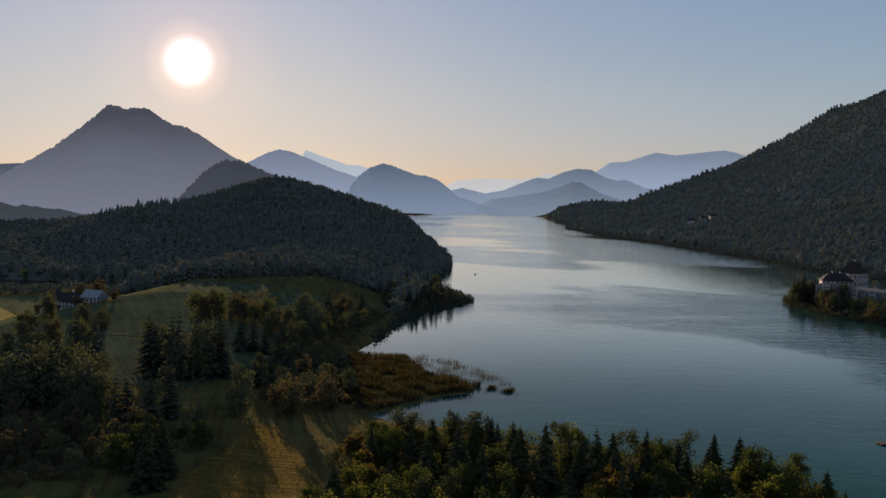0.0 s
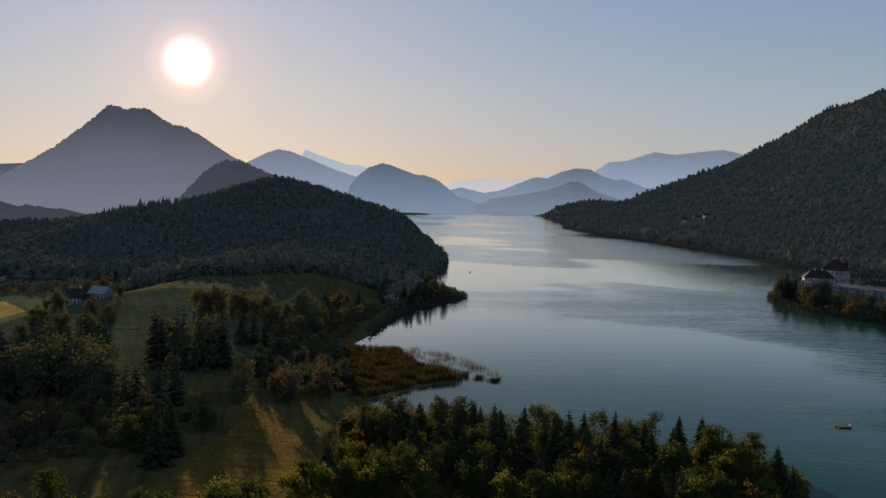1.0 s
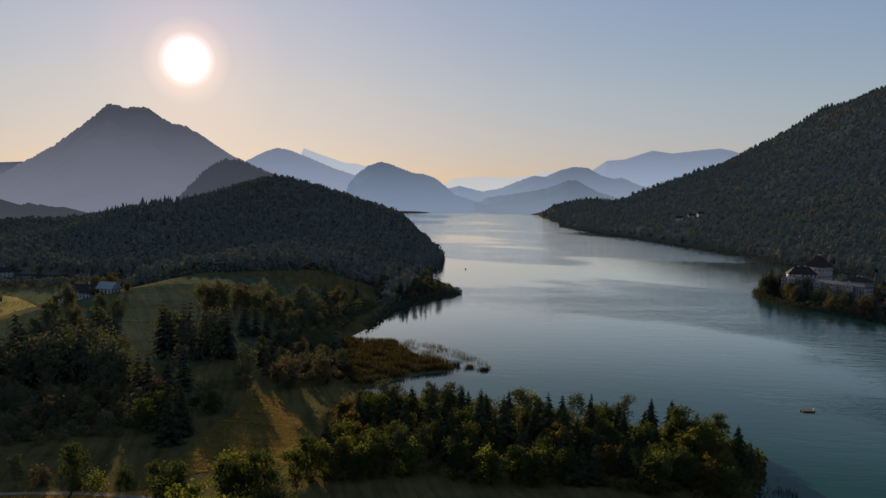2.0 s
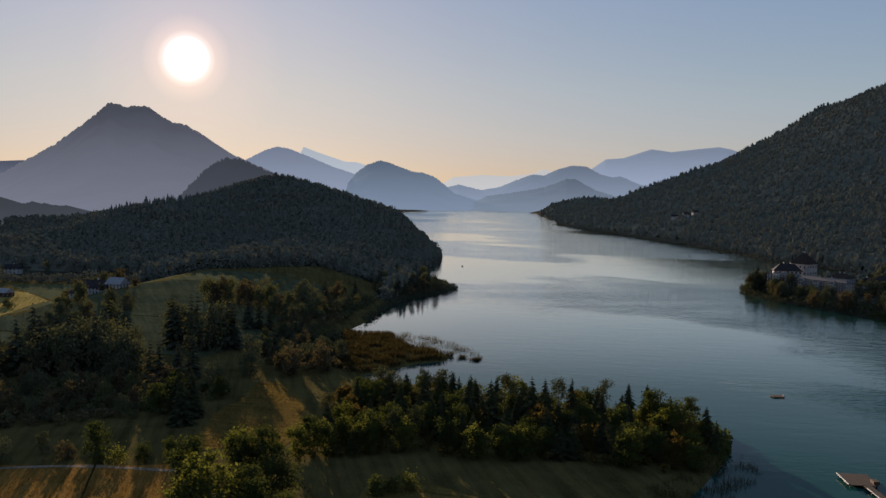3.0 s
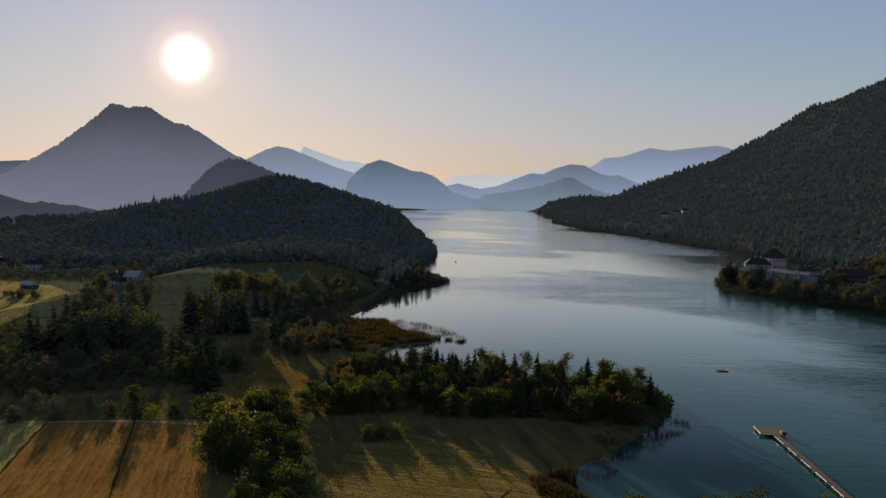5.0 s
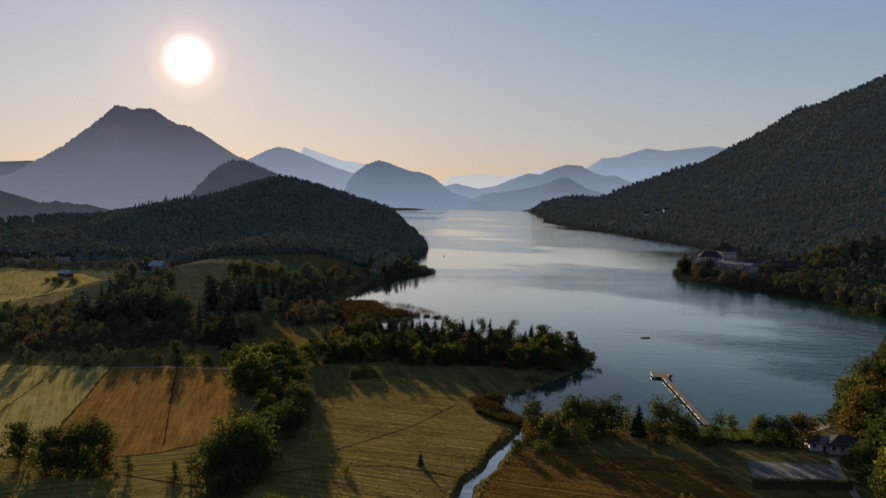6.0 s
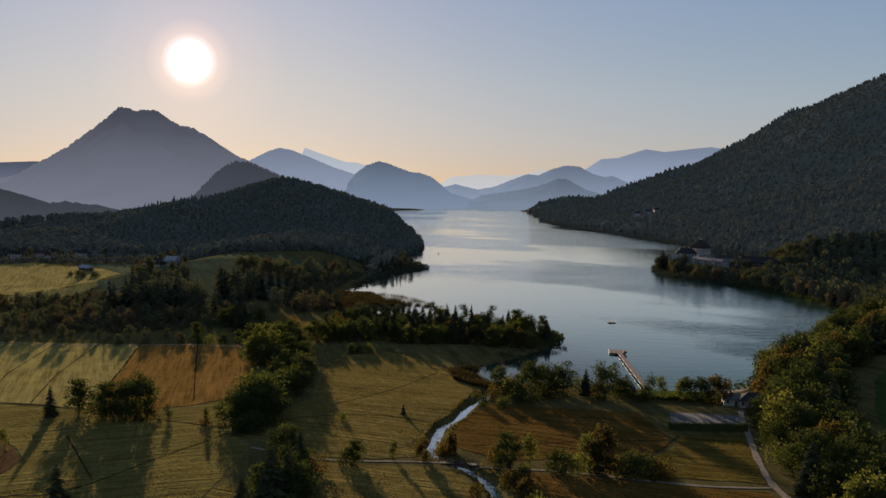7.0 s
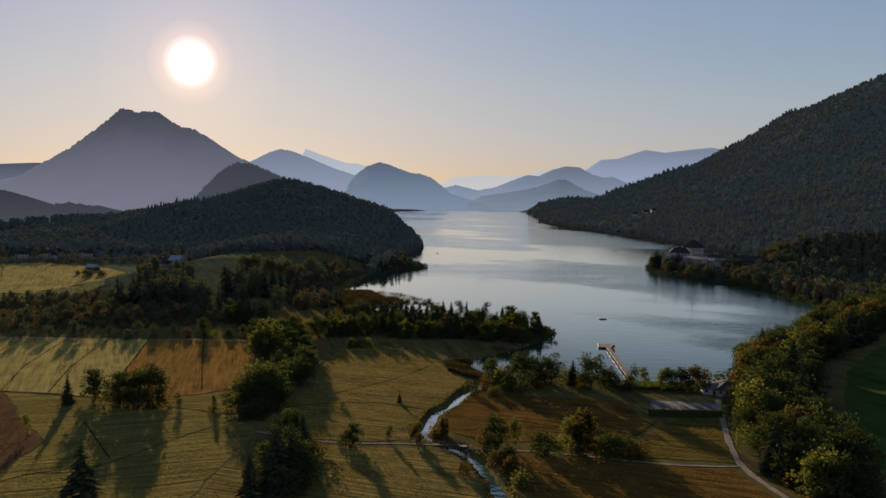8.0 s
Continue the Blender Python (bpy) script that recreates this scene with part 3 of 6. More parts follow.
def ribbon(name, line, wide, material, label, lift=0.16, wobble=0.25, category="path"):
    line = np.asarray(line, float)
    run = np.r_[0, np.cumsum(np.hypot(*np.diff(line, axis=0).T))]
    s = np.linspace(0, run[-1], max(4, int(run[-1] / 2.5)))
    x, y = np.interp(s, run, line[:, 0]), np.interp(s, run, line[:, 1])
    for _ in range(3):
        x[1:-1], y[1:-1] = (x[:-2] + 2 * x[1:-1] + x[2:]) / 4, (y[:-2] + 2 * y[1:-1] + y[2:]) / 4
    tx, ty = np.gradient(x), np.gradient(y)
    n = np.hypot(tx, ty)
    ux, uy = -ty / n, tx / n
    half = wide / 2 * (1 + wobble * lumps(s, s * 0.3, 4.0, wide))
    rows = []
    for k in (-1.0, -0.35, 0.35, 1.0):
        px, py = x + ux * half * k, y + uy * half * k
        rows.append(np.stack([px, py, terrain(px, py) + lift * 0.9], -1))
    idx = np.arange(4 * len(s)).reshape(4, len(s))
    q = np.stack([idx[:-1, :-1], idx[:-1, 1:], idx[1:, 1:], idx[1:, :-1]], -1).reshape(-1, 4)
    return tagged(new(name, np_mesh(name, np.concatenate(rows), q, material)), label, category, kind="structure")


draped("field", [(-250, 180), (-150, 186), (-126, 110), (-105, 38), (-154, 43), (-215, 50), (-270, 90)], M_PALE, "pale mown meadow in long strips")
draped("field", [(-149, 186), (-92, 195), (-72, 150), (-58, 104), (-54, 66), (-66, 50), (-78, 43), (-104, 36), (-125, 110)], M_OCHRE, "ochre cut field beside the pale meadow")
draped("field", [(-150, 40), (-104, 34), (-78, 41), (-65, 48), (-52, 62), (-40, 66), (-36, 40), (-38, 14), (-24, -6), (-23, -40), (-20, -112), (-96, -110), (-88, -64), (-92, -30), (-118, 0)], M_GREEN, "yellow-green meadow with single trees")
draped("field", [(-215, 47), (-151, 40), (-119, 0), (-93, -30), (-89, -64), (-97, -110), (-160, -110), (-220, -40)], M_RUST, "rust-brown unmown meadow")
draped("field", [(-36, 12), (-5, -12), (20, -14), (33, -10), (33, 16), (34, 36), (39, 54), (42, 74), (46, 92), (42, 112), (30, 150), (-10, 188), (-30, 192), (-30, 120), (-22, 70)], M_WET, "yellow-green wet meadow beside the stream")
draped("field", [(54, 70), (66, 70), (114, 64), (121, 32), (121, 16), (109, 2), (62, -9), (48, 2), (42, 18), (44, 38)], M_BROWN, "brownish mown field along the stream")
draped("field", [(126, 32), (150, 34), (146, 4), (143, -22), (108, -21), (110, 0), (122, 14)], M_MOWN, "mown meadow beside the gravel road")
draped("field", [(64, -21), (108, -27), (142, -31), (147, -60), (140, -110), (78, -110), (72, -70)], M_BROWN, "brownish meadow in front of the path")
draped("field", [(-4, -20), (20, -21), (38, -20), (48, -24), (56, -40), (60, -60), (64, -110), (-19, -110), (-22, -50)], M_WET, "green meadow in front of the path")
# lit patch between tree shadows, its sunlight put into the grass colour
draped("field", [(-100, 205), (-84, 214), (-66, 222), (-60, 240), (-68, 262), (-78, 290), (-96, 322), (-106, 316), (-100, 290), (-104, 262), (-100, 236)], M_CLEARING, "clearing between the trees, sunlit patch put into its golden colour", ragged=2.5)
# pale and dark pasture meet where sunlight ends; the shade is in the colour
draped("field", [(-332, 302), (-300, 332), (-284, 372), (-285, 410), (-312, 456), (-326, 510), (-330, 545), (-372, 590), (-470, 640), (-600, 560), (-580, 400), (-430, 300)], M_PALE, "pale hillside pasture, its edge drawn where the sunlit part ends", cell=12)
draped("field", [(-283, 400), (-255, 402), (-236, 455), (-150, 462), (-140, 500), (-124, 560), (-150, 640), (-210, 655), (-330, 660), (-420, 640), (-374, 592), (-328, 547), (-324, 512), (-310, 458)], M_PASTURE_SHADE, "green pasture below the wooded hill, shade put into its colour", cell=12)
draped("field", [(-282, 396), (-268, 376), (-214, 374), (-150, 372), (-136, 420), (-134, 458), (-150, 460), (-236, 453), (-255, 400)], M_PASTURE_SHADE, "green pasture between tree groups, shade put into its colour", 0.12, cell=12)
draped("field", [(186, -80), (190, 0), (206, 62), (226, 120), (262, 180), (330, 170), (340, -80)], M_LUSH, "lush green pasture beyond the wood", cell=12)

ribbon("path", [(-260, 172), (-200, 176), (-158, 181), (-143, 184), (-131, 187), (-113, 190), (-91, 189), (-78, 184)], 2.3, M_GRAVEL, "pale gravel field path")
ribbon("path", [(-68, 172), (-63, 161), (-59, 147), (-56, 129), (-54, 100)], 1.7, M_GRAVEL, "pale gravel track between the trees")
ribbon("path", [(-24, -6), (-5, -14), (9, -17), (21, -16.5), (37, -15), (50, -15), (63, -19), (74, -18), (88, -20), (108, -25), (124, -28), (141, -27), (146, -25)], 1.45, M_GRAVEL, "pale gravel path across the moor")
ribbon("path", [(157, 74), (154, 58), (151, 34), (147, 5), (145, -20), (146, -35), (149, -49), (154, -70), (165, -110)], 2.2, M_GRAVEL, "gravel road to the bathing place")
DITCHES = [[(-154, 43), (-127, 41), (-103, 36), (-70, 25), (-39, 16)], [(-93, -1), (-78, -22), (-61, -46)], [(-80, -66), (-60, -54), (-50, -22), (-37, 12)],
           [(-60, -54), (-67, -63), (-78, -64), (-90, -90)], [(-13, 39), (8, 45), (22, 42), (34, 36)], [(-104, 37), (-126, 110), (-149, 186)],
           [(-132, 43), (-152, 100), (-172, 182)], [(-154, 44), (-176, 100), (-196, 179)], [(-180, 47), (-205, 110), (-222, 178)], [(-69, 58), (-92, 120), (-118, 192)],
           [(51, 7), (80, 14), (121, 24)], [(66, 50), (100, 52), (118, 46)], [(109, 1), (116, 10), (125, 30)], [(-10, 60), (10, 90), (25, 130)], [(-36, 22), (-13, 39)],
           # these two are dark hedge lines on the pasture, drawn as ribbons
           [(-470, 470), (-400, 505), (-355, 560)], [(-430, 395), (-365, 408), (-300, 445)]]
for line in DITCHES:
    ribbon("ditch", line, 0.6, M_DITCH, "narrow dark line, ditch on the moor, hedge on the pasture", 0.18, 0.4, "ditch")


# ---- trees ----
def leaf_quads(rng, centres, size, flat=0.0):
    """One slightly folded leaf spray at each centre, turned at random."""
    n = len(centres)
    a = rng.normal(size=(n, 3))
    a[:, 2] *= 1 - flat
    a /= np.linalg.norm(a, axis=1)[:, None]
    b = np.cross(a, rng.normal(size=(n, 3)))
    b /= np.linalg.norm(b, axis=1)[:, None]
    s = size * rng.uniform(0.6, 1.35, (n, 1))
    a, b = a * s * 0.5, b * s * 0.36
    v = np.stack([centres - a, centres - b * rng.uniform(0.7, 1.2, (n, 1)), centres + a, centres + b * rng.uniform(0.7, 1.2, (n, 1))], 1).reshape(-1, 3)
    return v, np.arange(4 * n).reshape(n, 4)


def broad_crown(seed, h, r, low=0.06, clumps=36, leaves=34, size=1.2, spread=0.25):
    rng = np.random.RandomState(seed)
    way = rng.normal(size=(clumps, 3))
    way[:, 2] = way[:, 2] * 0.9 + 0.15
    way /= np.linalg.norm(way, axis=1)[:, None]
    way = np.sign(way) * np.abs(way) ** np.array([0.85, 0.85, 0.7])
    reach = rng.uniform(0.35, 1.08, (clumps, 1))
    half = h * (1 - low) / 2
    mid = way * reach * np.array([r, r, half]) + np.array([0, 0, h * low + half])
    mid[:, :2] *= (1.05 - 0.35 * np.clip((mid[:, 2:] - h * 0.6) / (h * 0.4), 0, 1))
    out = np.repeat(mid, leaves, 0) + rng.normal(size=(clumps * leaves, 3)) * r * spread * np.array([1, 1, 0.8])
    out[:, 2] = np.maximum(out[:, 2], h * low * 0.7)
    return leaf_quads(rng, out, size)


def spruce_crown(seed, h, r, levels=19, arms=13):
    rng = np.random.RandomState(seed)
    verts, faces = [], []
    for k in range(levels):
        f = k / (levels - 1)
        z, reach = h * (0.05 + 0.93 * f), r * (1 - f) ** 0.75 + 0.12
        for _ in range(max(4, int(arms * (1 - 0.5 * f)))):
            a, ln = rng.uniform(0, 6.283), reach * rng.uniform(0.65, 1.15)
            d, side = np.array([math.cos(a), math.sin(a), 0]), np.array([-math.sin(a), math.cos(a), 0])
            drop = ln * rng.uniform(0.25, 0.5)
            w = 0.16 * h / levels * 2.0 + 0.13 * ln
            z0 = z + rng.uniform(-0.3, 0.3) * h / levels
            pts = [(0.02, 0, 0.35), (0.45, -0.30 * drop, 1.0), (0.8, -0.75 * drop, 0.8), (1.0, -drop, 0.12)]
            start = len(verts)
            for q, dz, ww in pts:
                c = d * ln * q + np.array([0, 0, z0 + dz])
                sag = np.array([0, 0, -0.35 * w * ww])
                verts += [c - side * w * ww + sag, c + side * w * ww + sag]
            faces += [(start + 2 * i, start + 2 * i + 1, start + 2 * i + 3, start + 2 * i + 2) for i in range(3)]
    return np.array(verts), np.array(faces)


def trunk_mesh(seed, h, thick, limbs, reach, material):
    """A tapered, slightly bent trunk with limbs."""
    rng = random.Random(seed)
    bm = bmesh.new()

    def tube(points, r0, r1, n=6):
        rings = []
        for k, p in enumerate(points):
            rr = r0 + (r1 - r0) * k / (len(points) - 1)
            rings.append([bm.verts.new(p + Vector((math.cos(6.283 * j / n), math.sin(6.283 * j / n), 0)) * rr) for j in range(n)])
        for a, b in zip(rings, rings[1:]):
            for j in range(n):
                bm.faces.new((a[j], a[(j + 1) % n], b[(j + 1) % n], b[j]))
        bm.faces.new(rings[-1])

    bend = Vector((rng.uniform(-0.04, 0.04), rng.uniform(-0.04, 0.04), 0)) * h
    spine = [bend * (q * q) + Vector((0, 0, h * q - 0.4 * (q == 0))) for q in (0, 0.08, 0.3, 0.6, 0.85)]
    tube(spine, thick * 1.3, thick * 0.25)
    for k in range(limbs):
        q, a = rng.uniform(0.28, 0.7), rng.uniform(0, 6.283)
        base = bend * (q * q) + Vector((0, 0, h * q))
        d = Vector((math.cos(a), math.sin(a), rng.uniform(0.5, 1.1))) * reach * rng.uniform(0.5, 0.9)
        tube([base, base + d * 0.5 + Vector((0, 0, -0.05 * reach)), base + d], thick * 0.45, thick * 0.10, 4)
    return bm_mesh("trunk", bm, material)


KINDS = {}


def tree_kind(name, crown, leaf, h, thick, limbs, reach, seed, label, category, trunk_h=0.9, near=False):
    v, f = crown
    KINDS.setdefault((name, near), []).append((np_mesh("crown", v, f, leaf), trunk_mesh(seed, h * trunk_h, thick, limbs, reach, M_BARK), h, label, category, []))


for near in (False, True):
    # trees farther off get the leaf colours with haze painted in
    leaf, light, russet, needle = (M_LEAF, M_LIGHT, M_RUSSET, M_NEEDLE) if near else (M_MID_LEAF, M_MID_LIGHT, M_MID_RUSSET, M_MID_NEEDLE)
    fine = dict(clumps=60, leaves=44, size=0.70, spread=0.17) if near else dict(clumps=40, leaves=34, size=0.88, spread=0.21)
    for s in range(3):
        tree_kind("broadleaf_tree", broad_crown(10 + s, 14, 4.6 + 0.5 * s, 0.05, **fine), leaf, 14, 0.28, 7, 4.0, s, "broad dark green leafy tree in low sun", "tree", 0.75, near)
        tree_kind("pale_broadleaf_tree", broad_crown(20 + s, 14, 4.3 + 0.4 * s, 0.05, **fine), light, 14, 0.26, 7, 4.0, 7 + s, "light green leafy tree with sunlit crown edge", "tree", 0.75, near)
        tree_kind("russet_tree", broad_crown(30 + s, 12, 3.6 + 0.4 * s, 0.05, **fine), russet, 12, 0.22, 6, 3.2, 14 + s, "leafy tree turning russet in early autumn", "tree", 0.75, near)
        tree_kind("spruce", spruce_crown(40 + s, 17, 4.4 + 0.5 * s, 24 if near else 15, 19 if near else 11), needle, 17, 0.26, 0, 1, 21 + s, "tall dark spruce with drooping branches", "conifer tree", 0.96, near)
        tree_kind("bush", broad_crown(50 + s, 5, 2.9 + 0.3 * s, 0.0, 26, 34 if near else 18, 0.55 if near else 0.9, 0.27), [leaf, russet, light][s], 5, 0.12, 5, 2.0, 28 + s, "dense rounded bush at the meadow's edge", "bush", 0.6, near)
        tree_kind("slender_tree", broad_crown(60 + s, 11, 1.9 + 0.2 * s, 0.10, 26, 34 if near else 18, 0.55 if near else 0.9, 0.34), [light, leaf, russet][s], 11, 0.13, 6, 1.5, 35 + s, "slender young tree with a loose crown", "tree", 0.85, near)
        tree_kind("pine", broad_crown(70 + s, 17, 3.1, 0.48, 18, 44 if near else 24, 0.62 if near else 1.0, 0.25), needle, 17, 0.24, 7, 2.6, 42 + s, "tall pine with a bare stem and high crown", "conifer tree", 0.85, near)

picker = random.Random(4)
PLANTED = []


def plant(name, x, y, h, group=""):
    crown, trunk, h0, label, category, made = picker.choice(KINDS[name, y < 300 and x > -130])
    size = h / h0 * picker.uniform(0.98, 1.10)
    lo, hi = (1.0, 1.25) if name == "spruce" else (0.82, 1.12) if y < 300 and x > -130 else (0.68, 1.0)
    m = at(x, y, ground_z(x, y) - (0.1 if name in ("spruce", "pine") else 0.07 * h), picker.uniform(0, 360), size) @ Matrix.Diagonal((picker.uniform(lo, hi), picker.uniform(lo, hi), 1, 1))
    if made:
        copy = copy_thing(made[0], m)
        copy.matrix_basis = m
        tree = copy
    else:
        tree = tagged(new(name), label, category)
        new("trunk", trunk).parent = tree
        new("crown", crown).parent = tree
        made.append(tree)
        tree.matrix_basis = m
    tree["group"] = group or "trees of the lake shore"
    PLANTED.append((x, y))
    return tree


def plant_belt(poly, spacing, mix, h_lo, h_hi, seed, group, keep=None):
    rng = random.Random(seed)
    xs, ys = [p[0] for p in poly], [p[1] for p in poly]
    names, weights = zip(*mix)
    y = min(ys)
    while y < max(ys):
        x = min(xs)
        while x < max(xs):
            px, py = x + rng.uniform(-0.42, 0.42) * spacing, y + rng.uniform(-0.42, 0.42) * spacing
            kind, h, drop = rng.choices(names, weights)[0], rng.uniform(h_lo, h_hi), rng.random()
            if inside(np.array([px]), np.array([py]), poly)[0] and ground_z(px, py) > 0.5 and drop > 0.06:
                h *= {"spruce": 1.2, "pine": 1.2, "bush": 0.4, "slender_tree": 0.8}.get(kind, 1.0)
                plant(kind, px, py, h, group)
            x += spacing
        y += spacing


MOOR = "single trees on the moor"
for name, x, y, h in [
        ("spruce", -113, 24, 13), ("broadleaf_tree", -105, 31, 13.5), ("broadleaf_tree", -91, 25, 14), ("broadleaf_tree", -84, 27, 15), ("broadleaf_tree", -78, 27, 18), ("bush", -88, 24, 7), ("bush", -81, 24, 7), ("bush", -93, 23, 6), ("bush", -75, 25, 6),
        ("slender_tree", -66, 24, 7), ("slender_tree", -50, 21, 7.5), ("slender_tree", -44.5, 20, 10), ("slender_tree", -103, -23, 8.5), ("spruce", -50, -86, 18),
        ("broadleaf_tree", 15, -20, 8), ("bush", 12, -20, 5), ("bush", -1, 34, 3), ("spruce", 21, 47, 4.5), ("slender_tree", 26, -12, 6), ("russet_tree", 36, -13, 7.5),
        ("russet_tree", 45, -5, 8), ("bush", 41, -2, 5), ("broadleaf_tree", 64, -19, 13), ("slender_tree", 71, -20, 12.83), ("bush", 80, -19, 7.425), ("russet_tree", 94, -20, 16.2),
        ("pale_broadleaf_tree", 90, -18, 12.15), ("bush", 103, -21, 8.1), ("bush", 107, -22, 7.425), ("bush", 112, -22, 6.075), ("bush", 85, -21, 6.075), ("bush", 99, -21, 6.75),
        ("bush", -50, 20, 3), ("bush", 60, -14, 5.4), ("bush", 66, -34, 4.5), ("russet_tree", 70, -44, 6), ("bush", 56, -46, 4), ("bush", 74, -58, 5), ("bush", 69, -30, 4)]:
    plant(name, x, y, h, MOOR)
for name, x, y, h in [
        ("broadleaf_tree", 71, 79, 14.7), ("broadleaf_tree", 85, 92, 13.4), ("spruce", 95, 94, 10.2), ("broadleaf_tree", 103, 85, 14.7), ("bush", 62, 84, 5.8), ("bush", 66, 75, 4.8), ("bush", 77, 85, 4.8),
        ("bush", 109, 100, 4.8), ("bush", 113, 96, 5.2), ("slender_tree", 121, 86, 10.9), ("slender_tree", 127, 87, 9.6), ("slender_tree", 134, 86, 9.0), ("broadleaf_tree", 137, 88, 9.0),
        ("broadleaf_tree", 143, 85, 9.6), ("russet_tree", 150, 85, 11.5), ("bush", 118, 84, 3.8), ("bush", 58, 92, 5.8), ("bush", 64, 100, 5.8), ("bush", 72, 104, 5.2), ("bush", 82, 103, 4.8),
        ("bush", 92, 102, 4.8), ("bush", 55, 78, 4.3), ("bush", 51, 66, 3.8), ("bush", 60, 66, 3.4), ("broadleaf_tree", 57, 99, 10.2), ("slender_tree", 98, 78, 7.7),
        ("bush", 76, 95, 3.8), ("bush", 97, 96, 3.8), ("bush", 115, 90, 2.6), ("bush", 131, 89, 2.6), ("broadleaf_tree", 78, 90, 11), ("broadleaf_tree", 110, 90, 9)]:
    plant(name, x, y, h * 1.15, "trees along the southern shore")
for name, x, y, h in [
        ("pale_broadleaf_tree", -64, 143, 19.5), ("pale_broadleaf_tree", -69, 140, 16.1), ("broadleaf_tree", -80, 172, 16.1), ("broadleaf_tree", -74, 166, 13.8), ("pale_broadleaf_tree", -72, 192, 14.9),
        ("broadleaf_tree", -60, 182, 16.1), ("broadleaf_tree", -52, 170, 13.8), ("broadleaf_tree", -46, 158, 14.9), ("pale_broadleaf_tree", -48, 129, 12.6), ("pale_broadleaf_tree", -46, 117, 11.5),
        ("broadleaf_tree", -55, 122, 13.8), ("broadleaf_tree", -42, 136, 13.8), ("broadleaf_tree", -39, 101, 14.9), ("pale_broadleaf_tree", -44, 92, 11.5), ("broadleaf_tree", -36, 118, 12.6), ("broadleaf_tree", -48, 106, 13.8),
        ("broadleaf_tree", -32, 90, 11.5), ("broadleaf_tree", -38, 24, 17.2), ("pale_broadleaf_tree", -36, 34, 18.4), ("broadleaf_tree", -33, 20, 14.9), ("broadleaf_tree", -31, 30, 19.5),
        ("broadleaf_tree", -39, 40, 13.8), ("bush", -28, 18, 6), ("bush", -34, 10, 6), ("broadleaf_tree", -38, 55, 13.8), ("broadleaf_tree", -34, 66, 12.6), ("broadleaf_tree", -30, 76, 13.8),
        ("broadleaf_tree", -56, 150, 15), ("broadleaf_tree", -66, 158, 15), ("broadleaf_tree", -51, 142, 14), ("broadleaf_tree", -58, 133, 14), ("broadleaf_tree", -40, 150, 12), ("broadleaf_tree", -66, 182, 15), ("broadleaf_tree", -35, 107, 13),
        ("bush", -62, 136, 7), ("bush", -44, 124, 7), ("bush", -50, 112, 6), ("bush", -30, 98, 6), ("bush", -36, 46, 7), ("broadleaf_tree", -29, 24, 15), ("broadleaf_tree", -34, 46, 14), ("bush", -41, 30, 7), ("bush", -30, 14, 7), ("bush", -36, 18, 6),
        ("broadleaf_tree", 5, -58, 14), ("broadleaf_tree", -2, -66, 14), ("broadleaf_tree", 2, -42, 12), ("broadleaf_tree", -5, -38, 12), ("bush", 3, -30, 6), ("bush", -6, -26, 6), ("bush", 7, -74, 7),
        ("spruce", 2, -71, 20), ("spruce", -4, -77, 14), ("spruce", 5, -64, 17), ("spruce", 0, -60, 16), ("broadleaf_tree", 8, -66, 13.8), ("spruce", 4, -52, 15), ("broadleaf_tree", -1, -46, 13.8),
        ("spruce", 1, -36, 14), ("broadleaf_tree", -4, -30, 13.8), ("broadleaf_tree", -8, -22, 12.6), ("bush", -3, -20, 5), ("bush", -57, 96, 4), ("bush", -26, 176, 5), ("bush", -18, 180, 5), ("bush", -22, 178, 4)]:
    if not (name == "broadleaf_tree" and y > 85 and (x * 7 + y * 3) % 10 < 3):      # light falls through gaps in the grove
        plant(name, x, y, h, "grove in the middle of the moor")
for name, x, y, h in [("broadleaf_tree", 285, 694, 13), ("broadleaf_tree", 291, 686, 14), ("russet_tree", 280, 700, 11), ("broadleaf_tree", 297, 680, 12), ("spruce", 219, 790, 18), ("spruce", 223, 775, 25), ("spruce", 221, 768, 25), ("spruce", 227, 760, 24), ("spruce", 217, 776, 20), ("broadleaf_tree", 217, 783, 15), ("broadleaf_tree", 233, 728, 13), ("broadleaf_tree", 246, 706, 13), ("broadleaf_tree", 258, 690, 13),
                      ("spruce", 221, 783, 21), ("spruce", 229, 752, 16), ("broadleaf_tree", 218, 770, 11), ("broadleaf_tree", 232, 735, 11), ("broadleaf_tree", 243, 722, 11), ("broadleaf_tree", 252, 700, 10), ("russet_tree", 240, 728, 9),
                      ("broadleaf_tree", 262, 688, 10), ("broadleaf_tree", 272, 676, 10), ("pine", 300, 715, 15), ("broadleaf_tree", 305, 722, 14), ("broadleaf_tree", 318, 712, 13), ("broadleaf_tree", 330, 690, 13)]:
    plant(name, x, y, h, "trees around the castle")

LEAFY = [("broadleaf_tree", 5), ("pale_broadleaf_tree", 2), ("russet_tree", 2), ("slender_tree", 1), ("bush", 1)]
MIXED = [("broadleaf_tree", 3), ("spruce", 5), ("russet_tree", 2), ("pale_broadleaf_tree", 1), ("pine", 1)]
PEN = "trees of the wooded spit"
SPIT = [("broadleaf_tree", 5), ("spruce", 4), ("russet_tree", 1), ("pale_broadleaf_tree", 1), ("pine", 2)]
plant_belt([(-58, 205), (-30, 216), (20, 214), (62, 210), (78, 218), (86, 238), (88, 258), (82, 272), (60, 282), (30, 290), (0, 300), (-30, 318), (-50, 300), (-58, 250)], 9.2, SPIT, 8.5, 12.3, 5, PEN)
